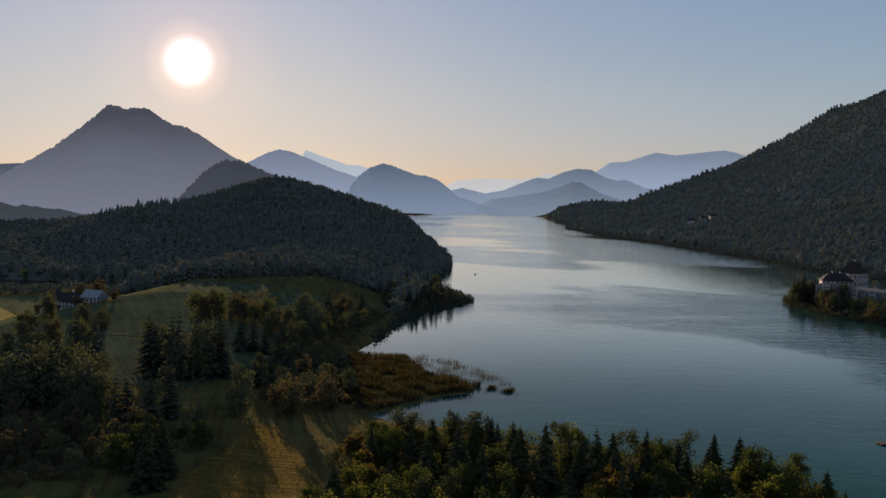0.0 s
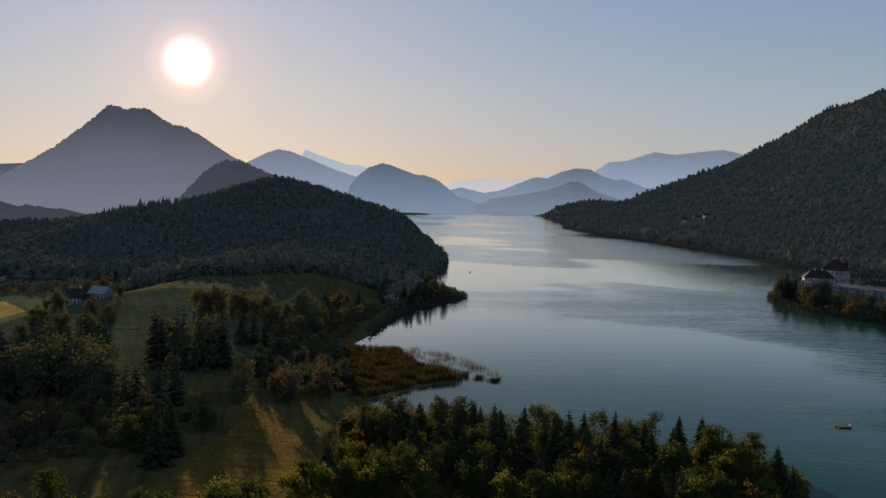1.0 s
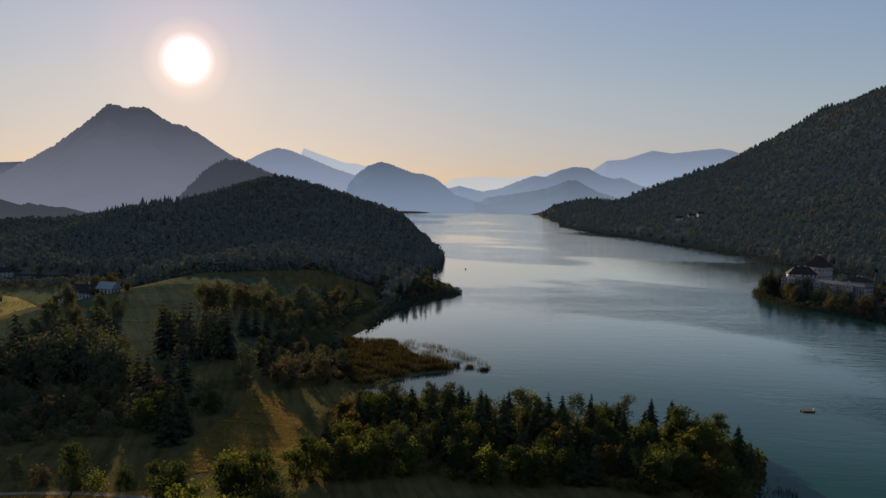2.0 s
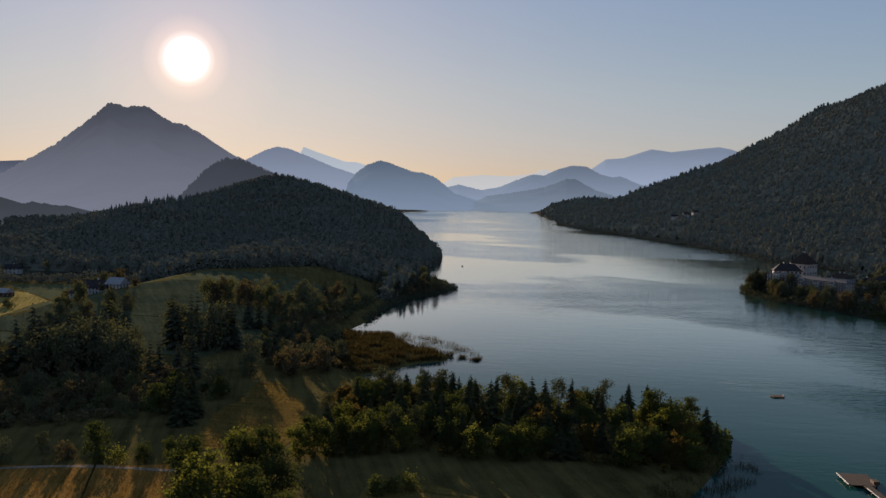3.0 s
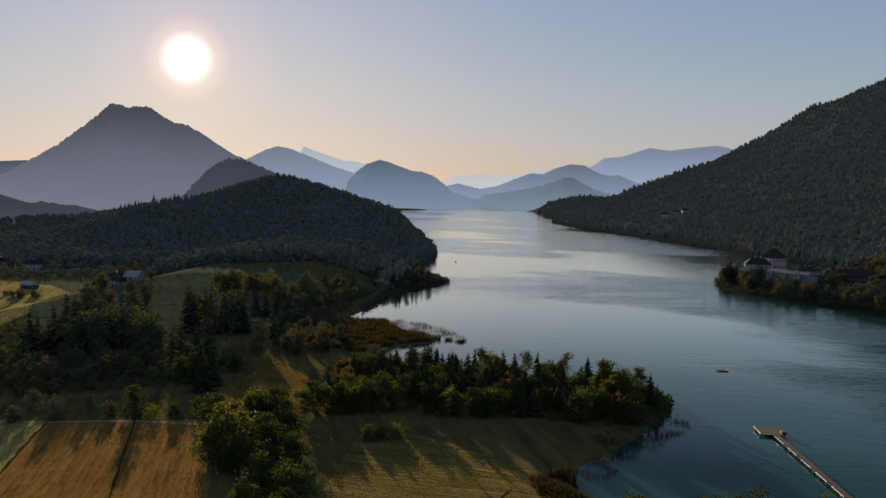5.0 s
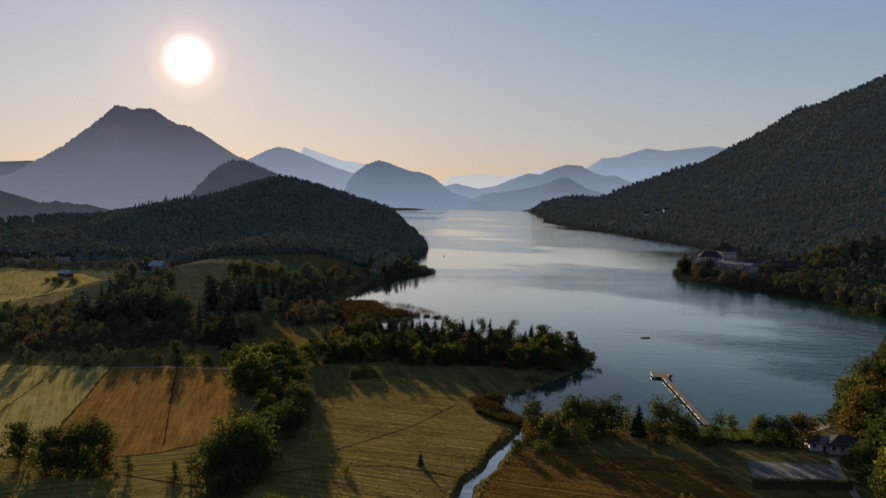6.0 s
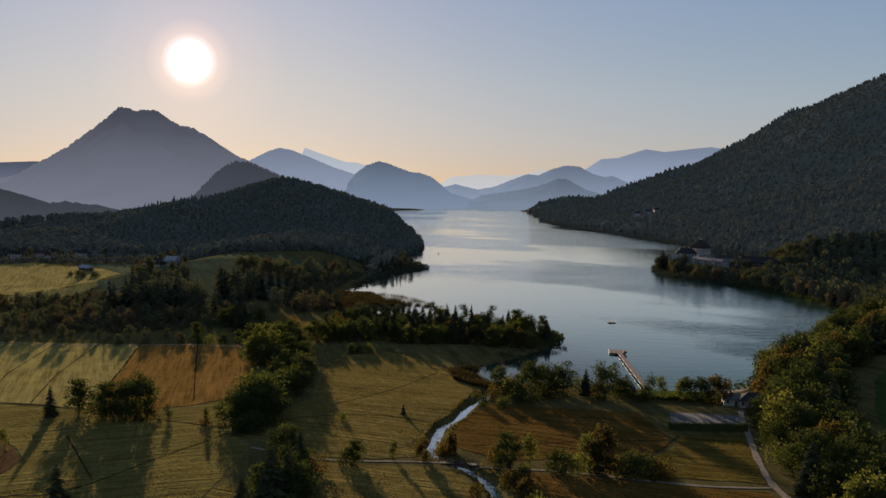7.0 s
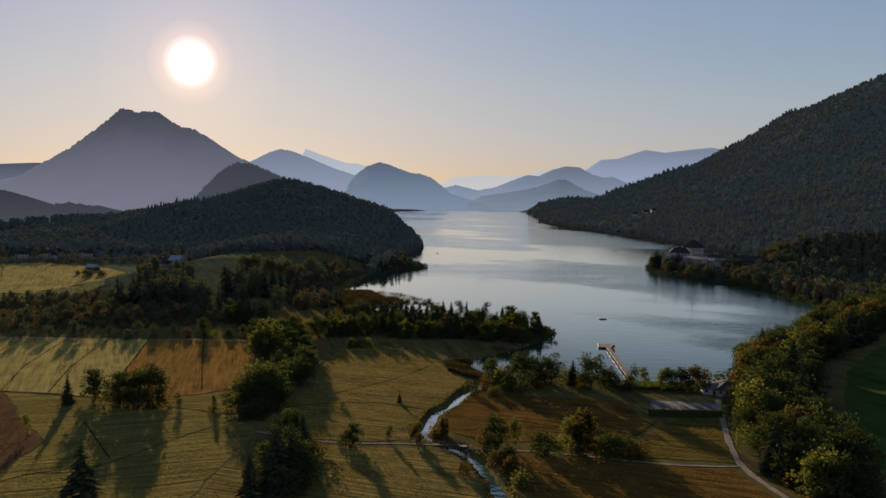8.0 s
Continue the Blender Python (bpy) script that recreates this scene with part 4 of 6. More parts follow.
for name, x, y, h in [("pale_broadleaf_tree", -50, 213, 12), ("pale_broadleaf_tree", -37, 217, 12), ("pale_broadleaf_tree", -24, 219, 12), ("pale_broadleaf_tree", 0, 216, 12), ("pale_broadleaf_tree", 14, 216, 11),
                      ("spruce", -30, 250, 17), ("spruce", -22, 256, 18), ("spruce", -5, 252, 19), ("spruce", 3, 256, 17), ("pine", 8, 262, 18), ("spruce", 18, 258, 19), ("spruce", 23, 262, 18),
                      ("pine", 28, 262, 18), ("spruce", 33, 264, 17), ("pine", 46, 268, 17), ("broadleaf_tree", 62, 255, 16), ("broadleaf_tree", 68, 250, 15), ("pale_broadleaf_tree", 64, 240, 14), ("spruce", 80, 250, 12)]:
    plant(name, x, y, h, PEN)
plant_belt([(-262, 205), (-178, 222), (-125, 250), (-106, 288), (-112, 306), (-165, 306), (-262, 292)], 10.5, [("russet_tree", 5), ("pale_broadleaf_tree", 2), ("broadleaf_tree", 4), ("bush", 2), ("slender_tree", 2)], 7.5, 12, 6, "trees of the wooded moor")
plant_belt([(-330, 296), (-232, 300), (-232, 368), (-262, 372), (-330, 330)], 11, [("broadleaf_tree", 4), ("russet_tree", 2), ("bush", 2), ("spruce", 1)], 7, 10, 63, "trees of the wooded moor")
plant_belt([(-228, 302), (-165, 308), (-160, 345), (-205, 366), (-228, 370)], 12, [("broadleaf_tree", 4), ("spruce", 4), ("russet_tree", 1)], 16, 23, 68, "tall dark trees of the moor wood")
plant_belt([(-186, 384), (-150, 378), (-142, 402), (-172, 412)], 8.5, [("spruce", 6), ("broadleaf_tree", 1)], 20, 25, 64, "dark spruce grove below the pasture")
plant_belt([(-200, 500), (-142, 505), (-140, 530), (-196, 532)], 10, [("pale_broadleaf_tree", 3), ("russet_tree", 3), ("slender_tree", 2)], 13, 17, 65, "pale birch row below the hill")
plant_belt([(-100, 345), (-70, 352), (-100, 470), (-130, 468), (-128, 380)], 12, LEAFY + [("spruce", 3)], 6.5, 11, 66, "trees of the wooded moor")
plant_belt([(-128, 322), (-88, 330), (-78, 346), (-126, 352)], 11, [("broadleaf_tree", 2), ("bush", 2), ("russet_tree", 2), ("slender_tree", 1)], 10, 17, 67, "bushes above the golden clearing")
plant_belt([(-220, 355), (-200, 355), (-198, 375), (-216, 376)], 9, [("spruce", 4), ("broadleaf_tree", 2)], 16, 19, 62, "tall dark trees of the moor wood")
plant_belt([(-222, 322), (-188, 322), (-184, 346), (-214, 350)], 10, [("spruce", 3), ("broadleaf_tree", 2), ("pine", 1)], 19, 24, 51, "tall dark trees of the moor wood")
for name, x, y, h in [("spruce", -147, 458, 21), ("spruce", -152, 452, 17), ("spruce", -139, 452, 15), ("spruce", -212, 396, 25), ("spruce", -206, 401, 22), ("broadleaf_tree", -160, 300, 15), ("spruce", -158, 470, 16), ("spruce", -128, 440, 17),
                      ("spruce", -122, 446, 18), ("broadleaf_tree", -134, 528, 20), ("broadleaf_tree", -141, 540, 19), ("broadleaf_tree", -128, 516, 17)]:
    plant(name, x, y, h, "tall dark trees of the moor wood")
plant_belt([(-62, 238), (-34, 240), (-32, 298), (-62, 306)], 12, LEAFY, 7, 10, 7, "trees of the wooded moor")
for k, grove in enumerate(([(-215, 330), (-194, 330), (-190, 362), (-213, 366)], [(-152, 298), (-134, 300), (-131, 332), (-150, 332)], [(-122, 250), (-104, 236), (-108, 262), (-120, 270)])):
    plant_belt(grove, 8.5, [("spruce", 4), ("pine", 1)], 13, 16, 30 + k, "dark spruce groups in the moor wood")
plant_belt([(-150, 480), (-116, 490), (-112, 600), (-122, 640), (-150, 560)], 12, LEAFY + [("spruce", 4)], 10, 15, 9, "trees along the bay")
plant_belt([(-108, 650), (-88, 660), (-62, 725), (-55, 750), (-80, 800), (-104, 850), (-112, 900), (-130, 780)], 13, MIXED, 10, 14, 10, "trees along the bay")
plant_belt([(-262, 404), (-235, 396), (-222, 450), (-240, 480), (-280, 490)], 14, LEAFY, 9, 14, 12, "trees below the farm")
for name, x, y, h in [("bush", -345, 500, 5), ("bush", -338, 506, 5), ("bush", -331, 499, 4.5), ("bush", -351, 512, 5), ("bush", -357, 519, 5), ("bush", -364, 512, 4), ("russet_tree", -318, 563, 10), ("russet_tree", -322, 556, 8),
                      ("broadleaf_tree", -303, 575, 16), ("russet_tree", -293, 582, 16), ("broadleaf_tree", -311, 580, 14), ("russet_tree", -283, 531, 6.5), ("bush", -278, 545, 5), ("russet_tree", -262, 540, 8), ("broadleaf_tree", -338, 476, 9)]:
    plant(name, x, y, h, "trees round the farm")
plant_belt([(-345, 590), (-310, 600), (-300, 640), (-340, 650)], 14, LEAFY, 10, 15, 13, "trees behind the farm")
plant_belt([(330, 668), (352, 664), (372, 700), (350, 722), (328, 716)], 10, LEAFY, 12, 17, 69, "trees behind the castle")
plant_belt([(-640, 660), (-455, 650), (-440, 770), (-620, 800)], 27, LEAFY, 8, 12, 40, "garden trees of the hamlet")
for name, x, y, h in [("bush", 152, -34, 6), ("broadleaf_tree", 154, -12, 10), ("bush", 153, 0, 6), ("broadleaf_tree", 156, 12, 11), ("bush", 155, 24, 6), ("broadleaf_tree", 159, 34, 11), ("bush", 158, 46, 6), ("broadleaf_tree", 161, 56, 11), ("bush", 160, 66, 5)]:
    plant(name, x, y, h, "trees of the wood beside the bathing place")
plant_belt([(154, -60), (153, -20), (161, 20), (167, 60), (169, 95), (178, 126), (194, 158), (224, 210), (264, 283), (302, 368), (320, 418), (345, 420), (302, 262), (270, 205), (222, 150), (200, 90), (186, 40), (176, -10), (178, -60)], 9.5, [("broadleaf_tree", 7), ("pale_broadleaf_tree", 2), ("russet_tree", 1), ("spruce", 2), ("bush", 1)], 14, 20, 14, "trees of the wood beside the bathing place")
plant_belt([(232, 700), (250, 655), (275, 615), (305, 545), (322, 470), (345, 440), (360, 480), (330, 560), (300, 625), (262, 672), (240, 715)], 10, LEAFY + [("spruce", 1)], 12, 16, 15, "trees below the castle")
plant_belt([(218, 770), (222, 735), (236, 700), (246, 705), (236, 760), (238, 805), (222, 812)], 8.0, MIXED, 12, 17, 16, "trees below the castle")
for x, y, h in [(-186, 176, 9), (-207, 178, 8), (-161, 182, 6), (-147, 188, 9), (-121, 198, 12), (-130, 196, 5), (-112, 194, 5), (-104, 196, 7), (-96, 198, 8), (-118, 194, 4), (-222, 178, 10), (-176, 190, 7), (-160, 196, 9), (-240, 184, 12), (-196, 186, 10), (-140, 200, 8)]:
    plant("bush" if h < 7 else "broadleaf_tree", x, y, h, "bushes along the field path")


# ---- forests of the hills ----
def small_shrub(seed, n=36, card=0.30):
    rng = np.random.RandomState(seed)
    w = rng.normal(size=(n, 3))
    w /= np.linalg.norm(w, axis=1)[:, None]
    c = w * np.array([0.29, 0.29, 0.45]) * rng.uniform(0.75, 1.05, (n, 1)) + np.array([0, 0, 0.5])
    return leaf_quads(rng, c, card)


def small_broadleaf(seed, around=6, levels=3, sprays=26):
    """An uneven closed crown with sprays of leaves that break its outline."""
    rng = np.random.RandomState(seed)
    verts, faces = [], []
    for k in range(levels):
        f = k / (levels - 1)
        r = (0.24, 0.33, 0.30, 0.15)[round(f * 3)]
        for j in range(around):
            a = 6.283 * (j + 0.5 * (k % 2) + rng.uniform(-0.25, 0.25)) / around
            q = r * rng.uniform(0.70, 1.25)
            verts.append((math.cos(a) * q, math.sin(a) * q, 0.06 + 0.80 * f + rng.uniform(-0.08, 0.08)))
    verts.append((rng.uniform(-0.06, 0.06), rng.uniform(-0.06, 0.06), 1.0))
    for k in range(levels - 1):
        for j in range(around):
            a, b = k * around + j, k * around + (j + 1) % around
            faces.append((a, b, b + around, a + around))
    top, last = len(verts) - 1, (levels - 1) * around
    faces += [(last + j, last + (j + 1) % around, top, top) for j in range(around)]
    w = rng.normal(size=(sprays, 3))
    w[:, 2] = np.abs(w[:, 2])
    w /= np.linalg.norm(w, axis=1)[:, None]
    v, f = leaf_quads(rng, w * np.array([0.34, 0.34, 0.50]) * rng.uniform(0.85, 1.12, (sprays, 1)) + np.array([0, 0, 0.48]), 0.21)
    return np.concatenate([np.array(verts), v]), np.concatenate([np.array(faces), f + len(verts)])


def small_spruce(seed, levels=6):
    rng = np.random.RandomState(seed)
    verts, faces = [], []
    for k in range(levels):
        f = k / levels
        z, r = 0.08 + 0.84 * f, 0.25 * (1 - f) + 0.02
        top = z + 0.30 * (1 - 0.5 * f)
        b = len(verts)
        for j in range(5):
            a = 6.283 * (j + rng.uniform(0, 0.7)) / 5
            rr = r * rng.uniform(0.7, 1.25)
            verts.append((math.cos(a) * rr, math.sin(a) * rr, z - rng.uniform(0, 0.05)))
        verts.append((0, 0, min(top, 1.0)))
        faces += [(b + j, b + (j + 1) % 5, b + 5, b + 5) for j in range(5)]
    return np.array(verts), np.array(faces)


def forest(name, xs, ys, hs, templates, material, label, seed):
    rng = np.random.RandomState(seed)
    zs = terrain(xs, ys)
    keep = zs > 0.6
    xs, ys, zs, hs = xs[keep], ys[keep], zs[keep], hs[keep]
    which = rng.randint(0, len(templates), len(xs))
    turn = rng.uniform(0, 6.283, len(xs))
    allv, allf, base = [], [], 0
    for k, (v, f) in enumerate(templates):
        m = which == k
        c, s = np.cos(turn[m])[:, None], np.sin(turn[m])[:, None]
        h = hs[m][:, None]
        X = (v[None, :, 0] * c - v[None, :, 1] * s) * h + xs[m][:, None]
        Y = (v[None, :, 0] * s + v[None, :, 1] * c) * h + ys[m][:, None]
        Z = v[None, :, 2] * h + zs[m][:, None]
        allv.append(np.stack([X, Y, Z], -1).reshape(-1, 3))
        allf.append((f[None] + (np.arange(m.sum()) * len(v))[:, None, None]).reshape(-1, 4) + base)
        base += m.sum() * len(v)
    faces = np.concatenate(allf)
    tri = faces[:, 2] == faces[:, 3]
    flist = faces[~tri].tolist() + faces[tri][:, :3].tolist()
    return tagged(new(name, np_mesh(name, np.concatenate(allv), flist, material)), label, "forest", kind="stuff")


def scatter(x0, x1, y0, y1, step, seed):
    rng = np.random.RandomState(seed)
    X, Y = np.meshgrid(np.arange(x0, x1, step), np.arange(y0, y1, step))
    return (X + rng.uniform(-0.45, 0.45, X.shape) * step).ravel(), (Y + rng.uniform(-0.45, 0.45, X.shape) * step).ravel()


BROAD_SMALL, SPRUCE_SMALL = [small_broadleaf(k) for k in range(4)], [small_spruce(k) for k in range(4)]
BROAD_TINY, SPRUCE_TINY = [small_broadleaf(k, 5, 3, 12) for k in range(4)], [small_spruce(k, 4) for k in range(4)]


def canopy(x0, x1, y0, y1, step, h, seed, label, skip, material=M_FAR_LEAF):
    """The closed lower storey of a forest: crowns grown together under the tree tops."""
    rng = np.random.RandomState(seed)
    X, Y = np.meshgrid(np.arange(x0, x1, step), np.arange(y0, y1, step))
    X, Y = X + rng.uniform(-0.35, 0.35, X.shape) * step, Y + rng.uniform(-0.35, 0.35, X.shape) * step
    Z = terrain(X, Y)
    wood = (Z > 0.8) & ~(skip(X, Y) if skip is not None else np.zeros(X.shape, bool))
    core = wood.copy()
    for ax in (0, 1):
        core &= np.roll(wood, 1, ax) & np.roll(wood, -1, ax)
    top = Z + np.where(core, h * rng.uniform(0.35, 0.75, X.shape), -0.5)
    ids = np.arange(X.size).reshape(X.shape)
    q = np.stack([ids[:-1, :-1], ids[:-1, 1:], ids[1:, 1:], ids[1:, :-1]], -1).reshape(-1, 4)
    q = q[(wood.ravel()[q]).all(1)]
    used, f = np.unique(q, return_inverse=True)
    v = np.stack([X, Y, top], -1).reshape(-1, 3)[used]
    return tagged(new("forest_canopy", np_mesh("forest_canopy", v, f.reshape(-1, 4), material)), "closed lower storey of the forest " + label, "forest", kind="stuff")


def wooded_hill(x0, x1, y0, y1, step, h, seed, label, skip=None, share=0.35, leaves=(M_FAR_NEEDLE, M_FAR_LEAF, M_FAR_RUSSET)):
    xs, ys = scatter(x0, x1, y0, y1, step, seed)
    if skip is not None:
        ok = ~skip(xs, ys)
        xs, ys = xs[ok], ys[ok]
    rng = np.random.RandomState(seed + 1)
    patch = lumps(xs, ys, 60, seed) * 0.5 + rng.uniform(-0.5, 0.5, len(xs))
    lot = np.quantile(patch, [share, share + (1 - share) * 0.86])
    hs = h * rng.uniform(0.7, 1.2, len(xs))
    broad, needle = (BROAD_TINY, SPRUCE_TINY) if y0 >= 850 and x0 > 0 else (BROAD_SMALL, SPRUCE_SMALL)
    for sel, name, tm, mat, kind in ((patch < lot[0], "spruce_forest", needle, leaves[0], "dark spruces"), ((patch >= lot[0]) & (patch < lot[1]), "broadleaf_forest", broad, leaves[1], "green broadleaf trees"),
                                     (patch >= lot[1], "autumn_forest", broad, leaves[2], "trees touched by autumn")):
        forest(name, xs[sel], ys[sel], hs[sel] * (1.15 if "spruce" in name else 1.0), tm, mat, kind + " " + label, seed + 2)


def off_hill(x, y):
    return inside(x, y, FARM_OPEN) | (y < 1180 - 0.55 * (x + 900)) & (x < -330) & (y < 760)


def off_slope(x, y):
    return x > 700 + (y - 860) * 0.9


def off_flank(x, y):
    return x > 900 + (y - 1700) * 0.42


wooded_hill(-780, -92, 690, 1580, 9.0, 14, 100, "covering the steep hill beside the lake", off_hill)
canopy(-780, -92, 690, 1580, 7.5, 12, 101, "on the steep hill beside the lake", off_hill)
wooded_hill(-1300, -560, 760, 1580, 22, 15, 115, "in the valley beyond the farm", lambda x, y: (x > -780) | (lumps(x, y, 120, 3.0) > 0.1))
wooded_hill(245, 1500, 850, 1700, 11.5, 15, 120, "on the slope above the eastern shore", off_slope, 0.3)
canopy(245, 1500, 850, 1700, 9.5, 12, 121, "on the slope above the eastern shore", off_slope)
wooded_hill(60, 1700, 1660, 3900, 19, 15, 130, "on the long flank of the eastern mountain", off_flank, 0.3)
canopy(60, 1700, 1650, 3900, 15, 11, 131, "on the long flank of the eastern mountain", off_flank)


rng = np.random.RandomState(77)      # tall spruces that stand above the rest on the shoulder of the hill and at its foot by the lake
px, py = rng.uniform(-600, -470, 260), rng.uniform(1110, 1340, 260)
ok = inside(px, py, [(-590, 1120), (-505, 1150), (-478, 1320), (-545, 1335)])
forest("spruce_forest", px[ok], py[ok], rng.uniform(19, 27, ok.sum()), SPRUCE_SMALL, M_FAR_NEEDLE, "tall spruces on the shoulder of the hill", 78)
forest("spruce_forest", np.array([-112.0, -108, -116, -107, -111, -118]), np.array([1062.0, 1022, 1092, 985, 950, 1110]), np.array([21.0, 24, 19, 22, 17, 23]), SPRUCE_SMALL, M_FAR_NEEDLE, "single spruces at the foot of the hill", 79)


def thicket(poly, step, h, seed, label, leaf=M_LEAF, rusty=M_RUSSET):
    """Young growth that fills the wood between the trees."""
    xs, ys = scatter(min(p[0] for p in poly), max(p[0] for p in poly), min(p[1] for p in poly), max(p[1] for p in poly), step, seed)
    ok = inside(xs, ys, poly)
    xs, ys = xs[ok], ys[ok]
    hs = h * np.random.RandomState(seed).uniform(0.5, 1.2, len(xs))
    half = len(xs) // 3
    forest("undergrowth", xs[half:], ys[half:], hs[half:], THICK, leaf, "dense green undergrowth " + label, seed)
    forest("undergrowth", xs[:half], ys[:half], hs[:half], THICK, rusty, "russet undergrowth " + label, seed + 1)


THICK = [(v * np.array([1.7, 1.7, 1.0]), f) for v, f in (small_shrub(20 + k, 52, 0.22) for k in range(3))]
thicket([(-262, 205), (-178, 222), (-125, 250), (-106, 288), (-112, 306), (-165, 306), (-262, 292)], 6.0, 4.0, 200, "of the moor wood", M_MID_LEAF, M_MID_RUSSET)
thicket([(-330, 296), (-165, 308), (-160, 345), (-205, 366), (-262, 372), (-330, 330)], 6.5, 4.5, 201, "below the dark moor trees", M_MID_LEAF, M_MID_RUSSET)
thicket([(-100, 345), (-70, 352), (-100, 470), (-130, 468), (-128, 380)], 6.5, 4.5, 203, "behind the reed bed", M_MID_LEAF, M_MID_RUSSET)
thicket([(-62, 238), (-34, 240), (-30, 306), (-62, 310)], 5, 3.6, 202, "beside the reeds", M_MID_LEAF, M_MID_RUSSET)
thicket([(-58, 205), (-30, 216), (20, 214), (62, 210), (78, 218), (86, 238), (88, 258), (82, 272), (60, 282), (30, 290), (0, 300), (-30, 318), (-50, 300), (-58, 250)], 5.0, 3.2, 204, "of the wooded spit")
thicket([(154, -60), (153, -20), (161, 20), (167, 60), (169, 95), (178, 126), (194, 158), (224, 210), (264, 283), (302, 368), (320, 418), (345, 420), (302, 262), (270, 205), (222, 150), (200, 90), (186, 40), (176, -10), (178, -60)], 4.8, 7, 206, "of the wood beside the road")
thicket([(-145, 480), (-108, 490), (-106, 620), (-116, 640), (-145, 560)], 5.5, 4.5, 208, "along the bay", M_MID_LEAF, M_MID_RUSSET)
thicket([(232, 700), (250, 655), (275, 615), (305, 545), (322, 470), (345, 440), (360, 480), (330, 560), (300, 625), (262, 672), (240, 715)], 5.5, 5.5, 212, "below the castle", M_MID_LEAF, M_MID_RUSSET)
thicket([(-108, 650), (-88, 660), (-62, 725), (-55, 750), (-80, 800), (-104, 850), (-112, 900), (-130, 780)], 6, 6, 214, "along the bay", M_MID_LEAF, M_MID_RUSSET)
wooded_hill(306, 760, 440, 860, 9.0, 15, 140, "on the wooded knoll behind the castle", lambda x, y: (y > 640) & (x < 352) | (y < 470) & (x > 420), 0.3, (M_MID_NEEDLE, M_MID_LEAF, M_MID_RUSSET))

# ---- buildings ----
M_WALL = plain("pale_render", (0.38, 0.335, 0.31), 0.9, 3.0, 0.12, bump=0.02)
M_WHITE = plain("white_render", (0.36, 0.335, 0.33), 0.9, 3.0, 0.10, bump=0.02)
M_SLATE = plain("dark_slate", (0.034, 0.030, 0.032), 0.9, 1.2, 0.35, bump=0.06, gloss=0.03)
M_TILE = plain("brown_shingle", (0.045, 0.034, 0.030), 0.9, 1.0, 0.35, bump=0.06, gloss=0.03)
M_METAL = plain("grey_sheet_roof", (0.24, 0.24, 0.26), 0.6, 2.0, 0.12, 0.2, 0.02)
M_LEAD = plain("grey_lead_roof", (0.085, 0.083, 0.088), 0.7, 2.0, 0.2, 0.0, 0.03)
M_TIMBER = plain("weathered_timber", (0.040, 0.027, 0.022), 0.85, 0.8, 0.35, bump=0.03)
M_DARKWOOD = plain("dark_timber", (0.060, 0.040, 0.030), 0.85, 0.8, 0.35, bump=0.03)
M_RAIL = plain("white_paint", (0.50, 0.48, 0.46), 0.5, 2.0, 0.10, bump=0.005)
M_FRAME = plain("window_frame_paint", (0.36, 0.33, 0.31), 0.6, 1.0, 0.08, bump=0.005)
M_COURT = plain("grey_court", (0.085, 0.080, 0.078), 0.9, 6.0, 0.15, bump=0.02)
M_BLUE = plain("navy_canvas", (0.03, 0.045, 0.12), 0.9, 0.6, 0.15, bump=0.01)


def glass():
    m, nt, bsdf = nodes_of("window_glass")
    bsdf.inputs["Base Color"].default_value = (0.012, 0.014, 0.018, 1)
    bsdf.inputs["Roughness"].default_value = 0.06
    return m


M_GLASS = glass()


def box(bm, lo, hi, bevel=0.0):
    r = bmesh.ops.create_cube(bm, size=1.0)
    c, d = [(a + b) / 2 for a, b in zip(lo, hi)], [b - a for a, b in zip(lo, hi)]
    bmesh.ops.scale(bm, vec=d, verts=r["verts"])
    bmesh.ops.translate(bm, vec=c, verts=r["verts"])
    if bevel:
        edges = list({e for v in r["verts"] for e in v.link_edges})
        bmesh.ops.bevel(bm, geom=edges, offset=bevel, segments=1, affect="EDGES")
    return bm


def roof_bm(L, W, eave, rise, hip, over=0.7, thick=0.25):
    """A hipped (hip > 0) or gabled (hip = 0) roof with overhanging eaves and real thickness."""
    bm = bmesh.new()
    a, b = L / 2 + over, W / 2 + over
    ridge = max(a - hip, 0.3) if hip else a
    rim = [(-a, -b), (a, -b), (a, b), (-a, b)]
    low = [bm.verts.new((x, y, eave - thick)) for x, y in rim]
    up = [bm.verts.new((x, y, eave)) for x, y in rim]
    r0, r1 = bm.verts.new((-ridge, 0, eave + rise)), bm.verts.new((ridge, 0, eave + rise))
    bm.faces.new(low[::-1])
    for k in range(4):
        bm.faces.new((low[k], low[(k + 1) % 4], up[(k + 1) % 4], up[k]))
    bm.faces.new((up[0], up[1], r1, r0))
    bm.faces.new((up[2], up[3], r0, r1))
    bm.faces.new((up[1], up[2], r1))
    bm.faces.new((up[3], up[0], r0))
    return bm


def window_meshes():
    f = bmesh.new()
    for lo, hi in (((-0.65, -0.05, 0), (-0.53, 0.06, 1.7)), ((0.53, -0.05, 0), (0.65, 0.06, 1.7)), ((-0.53, -0.05, 1.58), (0.53, 0.06, 1.7)), ((-0.53, -0.05, 0), (0.53, 0.06, 0.12)), ((-0.04, -0.04, 0.12), (0.04, 0.05, 1.58))):
        box(f, lo, hi)
    s = box(bmesh.new(), (-0.75, -0.16, -0.10), (0.75, 0.05, 0.0))
    g = box(bmesh.new(), (-0.53, -0.02, 0.12), (0.53, 0.03, 1.58))
    return bm_mesh("window_frame", f, M_FRAME), bm_mesh("sill", s, M_FRAME), bm_mesh("pane", g, M_GLASS)


WIN_FRAME, WIN_SILL, WIN_PANE = window_meshes()


